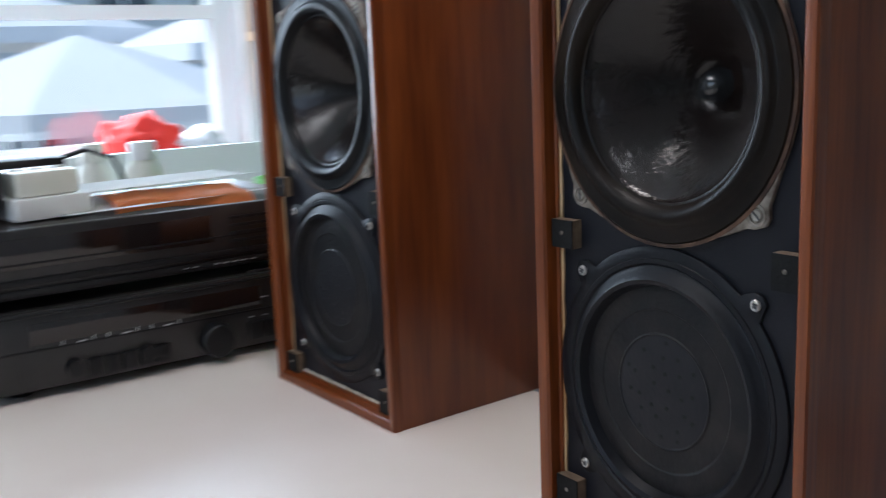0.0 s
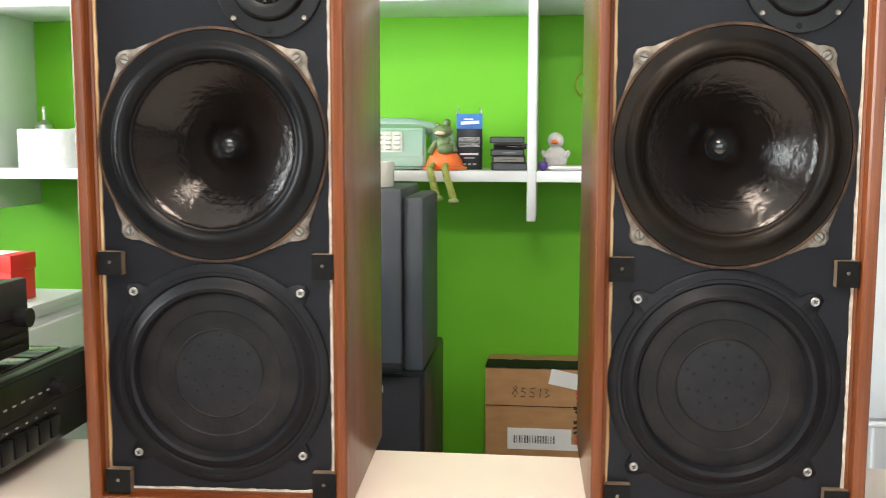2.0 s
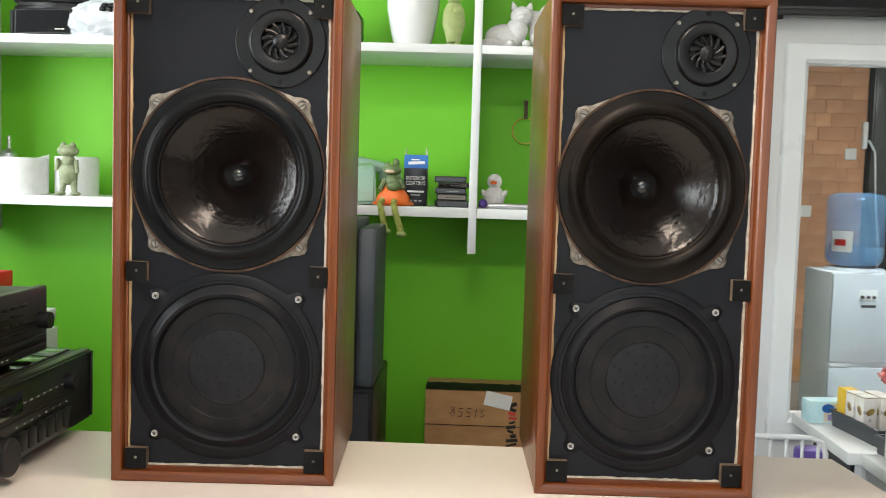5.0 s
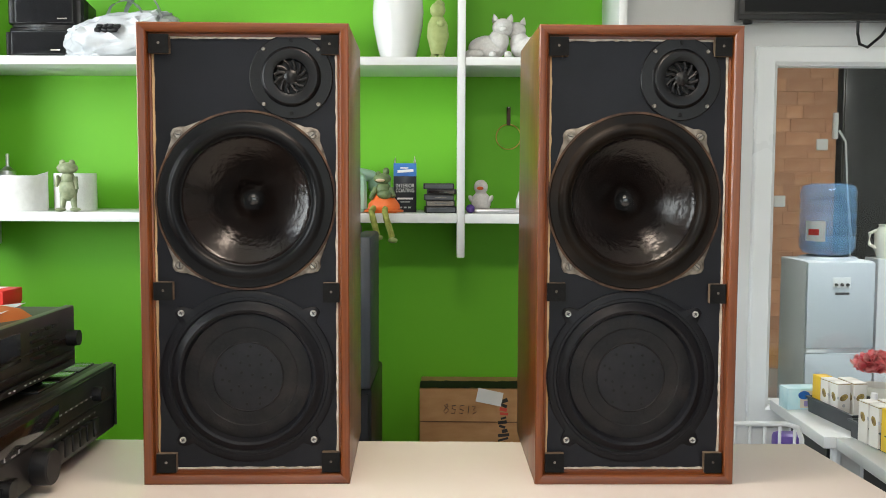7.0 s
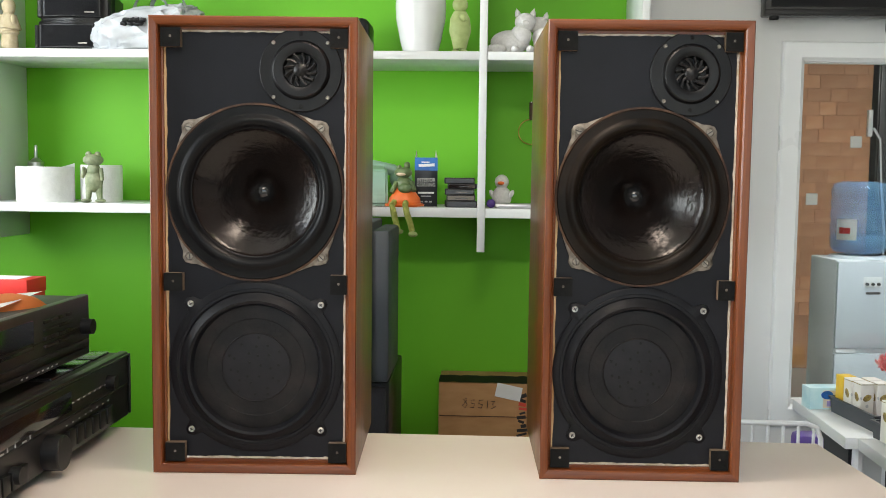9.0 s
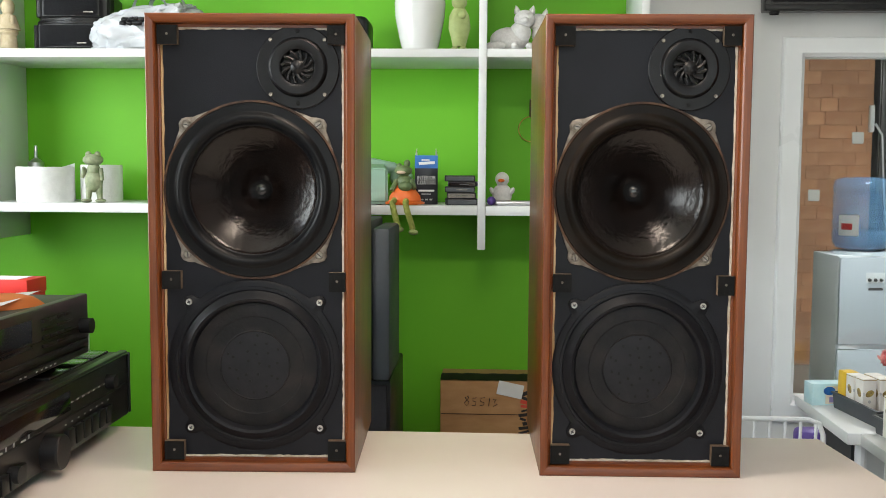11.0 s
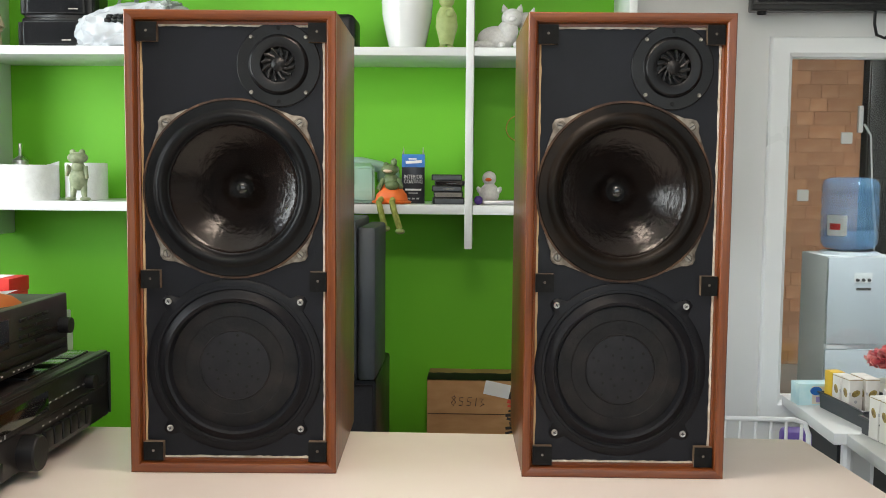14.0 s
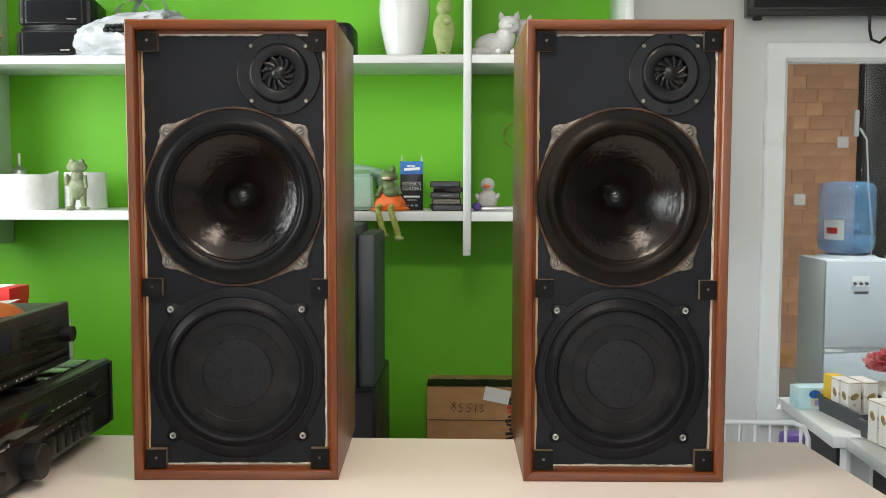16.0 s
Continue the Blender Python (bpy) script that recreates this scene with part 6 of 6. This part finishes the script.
def water_cooler():
    c = thing("water_cooler", "white floor standing water cooler in the back room", "water cooler", (1.885, 3.70, 0), 4)
    w, d, h = 0.17, 0.16, 0.862
    part("body", span(B(), -w, w, -d + 0.02, d, 0.02, h, 0.008), M["cooler_side"], c)
    part("upper_door", span(B(), -w + 0.002, w - 0.002, -d, -d + 0.019, 0.44, h - 0.006, 0.006), M["cooler"], c)
    part("lower_door", span(B(), -w + 0.002, w - 0.002, -d, -d + 0.019, 0.03, 0.415, 0.006), M["cooler"], c)
    part("grip_recess", span(B(), -w + 0.006, -w + 0.10, -d - 0.002, -d + 0.004, 0.419, 0.436), M["cooler_side"], c)
    part("tap_panel", span(B(), -0.045, 0.045, -d - 0.003, -d - 0.0002, 0.735, 0.785, 0.001), M["cooler_side"], c)
    for x in (-0.028, 0.0, 0.028):
        part("tap", lathe(B(), [(0.008, 0), (0.006, 0.012), (0, 0.012)], 12, Matrix.Translation((x, -d - 0.003, 0.750)) @ Matrix.Rotation(radians(90), 4, "X")), M["tray"], c)
    part("logo_bar", span(B(), -0.03, 0.04, -d - 0.0015, -d - 0.0002, 0.700, 0.712), M["tray"], c, smooth=0)
    part("top_ring", lathe(B(), [(0.10, h), (0.145, h), (0.135, h + 0.012), (0.10, h + 0.016)], 32), M["cooler"], c)
    part("base", span(B(), -w + 0.01, w - 0.01, -d + 0.03, d - 0.01, 0, 0.0195), M["tray"], c)
    b = thing("water_bottle", "large clear blue water bottle upturned on the cooler", "bottle", (1.885, 3.71, h + 0.0165))
    prof = [(0.06, 0.0), (0.115, 0.012), (0.132, 0.035), (0.135, 0.07)]
    for k in range(4):
        z = 0.09 + k * 0.058
        prof += [(0.135, z), (0.130, z + 0.008), (0.130, z + 0.016), (0.135, z + 0.024)]
    prof += [(0.135, 0.315), (0.122, 0.345), (0.09, 0.357), (0.0, 0.352)]
    part("shell", lathe(B(), prof, 40), M["bottle_blue"], b, smooth=50)
    part("water", lathe(B(), [(0.0, 0.004), (0.055, 0.004), (0.112, 0.018), (0.128, 0.04), (0.127, 0.10), (0, 0.10)], 32), M["bottle_blue"], b)
    bm = B()
    sheet(bm, 8, 2, lambda u, v: Vector((0.1365 * math.cos(-2.75 + 0.75 * u), 0.1365 * math.sin(-2.75 + 0.75 * u), 0.075 + 0.10 * v)), 0.0008)
    part("label", bm, M["paper"], b)
    bm = B()
    sheet(bm, 5, 2, lambda u, v: Vector((0.1376 * math.cos(-2.62 + 0.4 * u), 0.1376 * math.sin(-2.62 + 0.4 * u), 0.105 + 0.03 * v)), 0.0006)
    part("label_print", bm, M["red"], b)


water_cooler()
o = thing("office_chair", "dark office chair with a purple garment in the back room", "chair", (2.23, 3.35, 0))
part("backrest", box(B(), (0.1, 0, 0.66), (0.10, 0.40, 0.50), 0.04, rot=Matrix.Rotation(0.16, 3, "Y"), seg=3), M["dark_frame"], o)
part("seat", span(B(), 0.10, 0.55, -0.22, 0.22, 0.40, 0.47, 0.02), M["dark_frame"], o)
part("column", rod(B(), (0.32, 0, 0.05), (0.32, 0, 0.40), 0.03), M["dark_frame"], o)
part("garment", box(B(), (0.13, -0.05, 0.78), (0.13, 0.25, 0.22), 0.03, rot=Matrix.Rotation(0.16, 3, "Y"), seg=3), M["lilac"], o)
for k in range(5):
    a = 2 * math.pi * k / 5
    part("base_leg", rod(B(), (0.32, 0, 0.06), (0.32 + 0.26 * math.cos(a), 0.26 * math.sin(a), 0.025), 0.02, 0.015), M["dark_frame"], o)
j = thing("white_jug", "white plastic jug on a stand in the back room", "jug", (2.22, 3.78, 0))
part("stand", span(B(), -0.08, 0.08, -0.08, 0.08, 0, 0.86), M["cooler_side"], j)
part("jug", lathe(B(), [(0, 0.86), (0.05, 0.86), (0.065, 0.90), (0.065, 0.99), (0.045, 1.02), (0.05, 1.03), (0, 1.03)], 20), M["keys"], j)
part("handle", tube(B(), [(-0.06, 0, 1.0), (-0.095, 0, 0.985), (-0.095, 0, 0.93), (-0.06, 0, 0.91)], 0.009), M["keys"], j)

# the street outside
single("ground", span(B(), -60, WIN_X - 0.2, -40, 60, -1.3, -1.2), M["pavement"], "pale paved street outside", "pavement", kind="structure", smooth=0)


def parasol(x, y, r, z, label="large white canvas parasol on the terrace"):
    p = thing("parasol", label, "parasol", (x, y, -1.2), 10 * x, group="terrace parasols")
    part("pole", rod(B(), (0, 0, 0), (0, 0, z + 0.55), 0.03), M["upvc"], p)
    part("base", lathe(B(), [(0, 0), (0.35, 0), (0.35, 0.06), (0.08, 0.12), (0, 0.12)], 20), M["asphalt"], p)
    part("canopy", lathe(B(), [(r, z - 0.16), (r, z), (r * 0.5, z + 0.30), (0, z + 0.55)], 8), M["canvas"], p, smooth=0)


parasol(-7.2, 1.6, 1.6, 2.25)
parasol(-9.4, 4.2, 1.7, 2.75)
parasol(-11.5, 1.8, 1.8, 3.0)
parasol(-8.2, -1.4, 1.6, 2.45)


def facade():
    b = thing("town_house", "pale rendered town house with rows of windows", "house", (-19, 4, -1.2))
    part("wall", span(B(), -3, 0, -12, 16, 0, 9.0), M["facade"], b, smooth=0)
    part("roof", prism(B(), [(-0.5, 0), (3.6, 0), (1.5, 1.8)], Matrix.Translation((0, -12.2, 9.0)) @ Matrix.Rotation(radians(90), 4, "X") @ Matrix.Diagonal((-1, 1, -1, 1)), 28.4), M["gasket"], b, smooth=0)
    for r in range(3):
        for k in range(13):
            y = -11.2 + k * 2.05
            z = 0.9 + r * 2.9
            wdw = part("window", span(B(), 0.002, 0.04, y, y + 1.1, z, z + 1.6), M["window_dark"], b, smooth=0)
            part("frame", span(B(), 0.041, 0.07, y + 0.52, y + 0.58, z, z + 1.6), M["upvc"], wdw, smooth=0)
            part("sill", span(B(), 0.002, 0.14, y - 0.06, y + 1.16, z - 0.10, z - 0.002), M["upvc"], wdw, smooth=0)


facade()


def bush(x, y, r, h):
    t = thing("bush", "leafy green shrub in a dark planter on the terrace", "shrub", (x, y, -1.2))
    part("planter", span(B(), -r * 0.8, r * 0.8, -r, r, 0, 0.7, 0.02), M["asphalt"], t)
    rg = random.Random(int(x * 10))
    bm = B()
    for k in range(420):
        d = Vector((rg.gauss(0, 1), rg.gauss(0, 1), rg.gauss(0, 1))).normalized() * (rg.random() ** 0.4)
        c = Vector((d.x * r, d.y * r * 1.2, 0.7 + h * 0.5 + d.z * h * 0.55))
        q = Euler((rg.uniform(0, 6), rg.uniform(0, 6), rg.uniform(0, 6))).to_matrix()
        s = rg.uniform(0.06, 0.13)
        v = [bm.verts.new(c + q @ Vector(p)) for p in ((-s, 0, 0), (0, -s * 0.45, 0.01), (s, 0, 0), (0, s * 0.45, 0.01))]
        bm.faces.new(v)
    tagged(part("crown", bm, M["leaf"], t, smooth=0), kind="stuff")


bush(-6.4, 3.2, 0.7, 1.5)
bush(-6.8, 4.8, 0.6, 1.3)
for k, (y, c_) in enumerate(((0.2, "window_dark"), (5.2, "tray"))):
    t = thing("terrace_table", "round terrace table under the parasols", "table", (-8.3, y, -1.2), group="terrace tables")
    part("table_top", lathe(B(), [(0, 0.71), (0.55, 0.71), (0.55, 0.74), (0, 0.74)], 24), M["canvas"], t)
    part("stem", rod(B(), (0, 0, 0.03), (0, 0, 0.71), 0.03), M["asphalt"], t)
    part("foot", lathe(B(), [(0, 0), (0.3, 0), (0.28, 0.03), (0, 0.03)], 20), M["asphalt"], t)
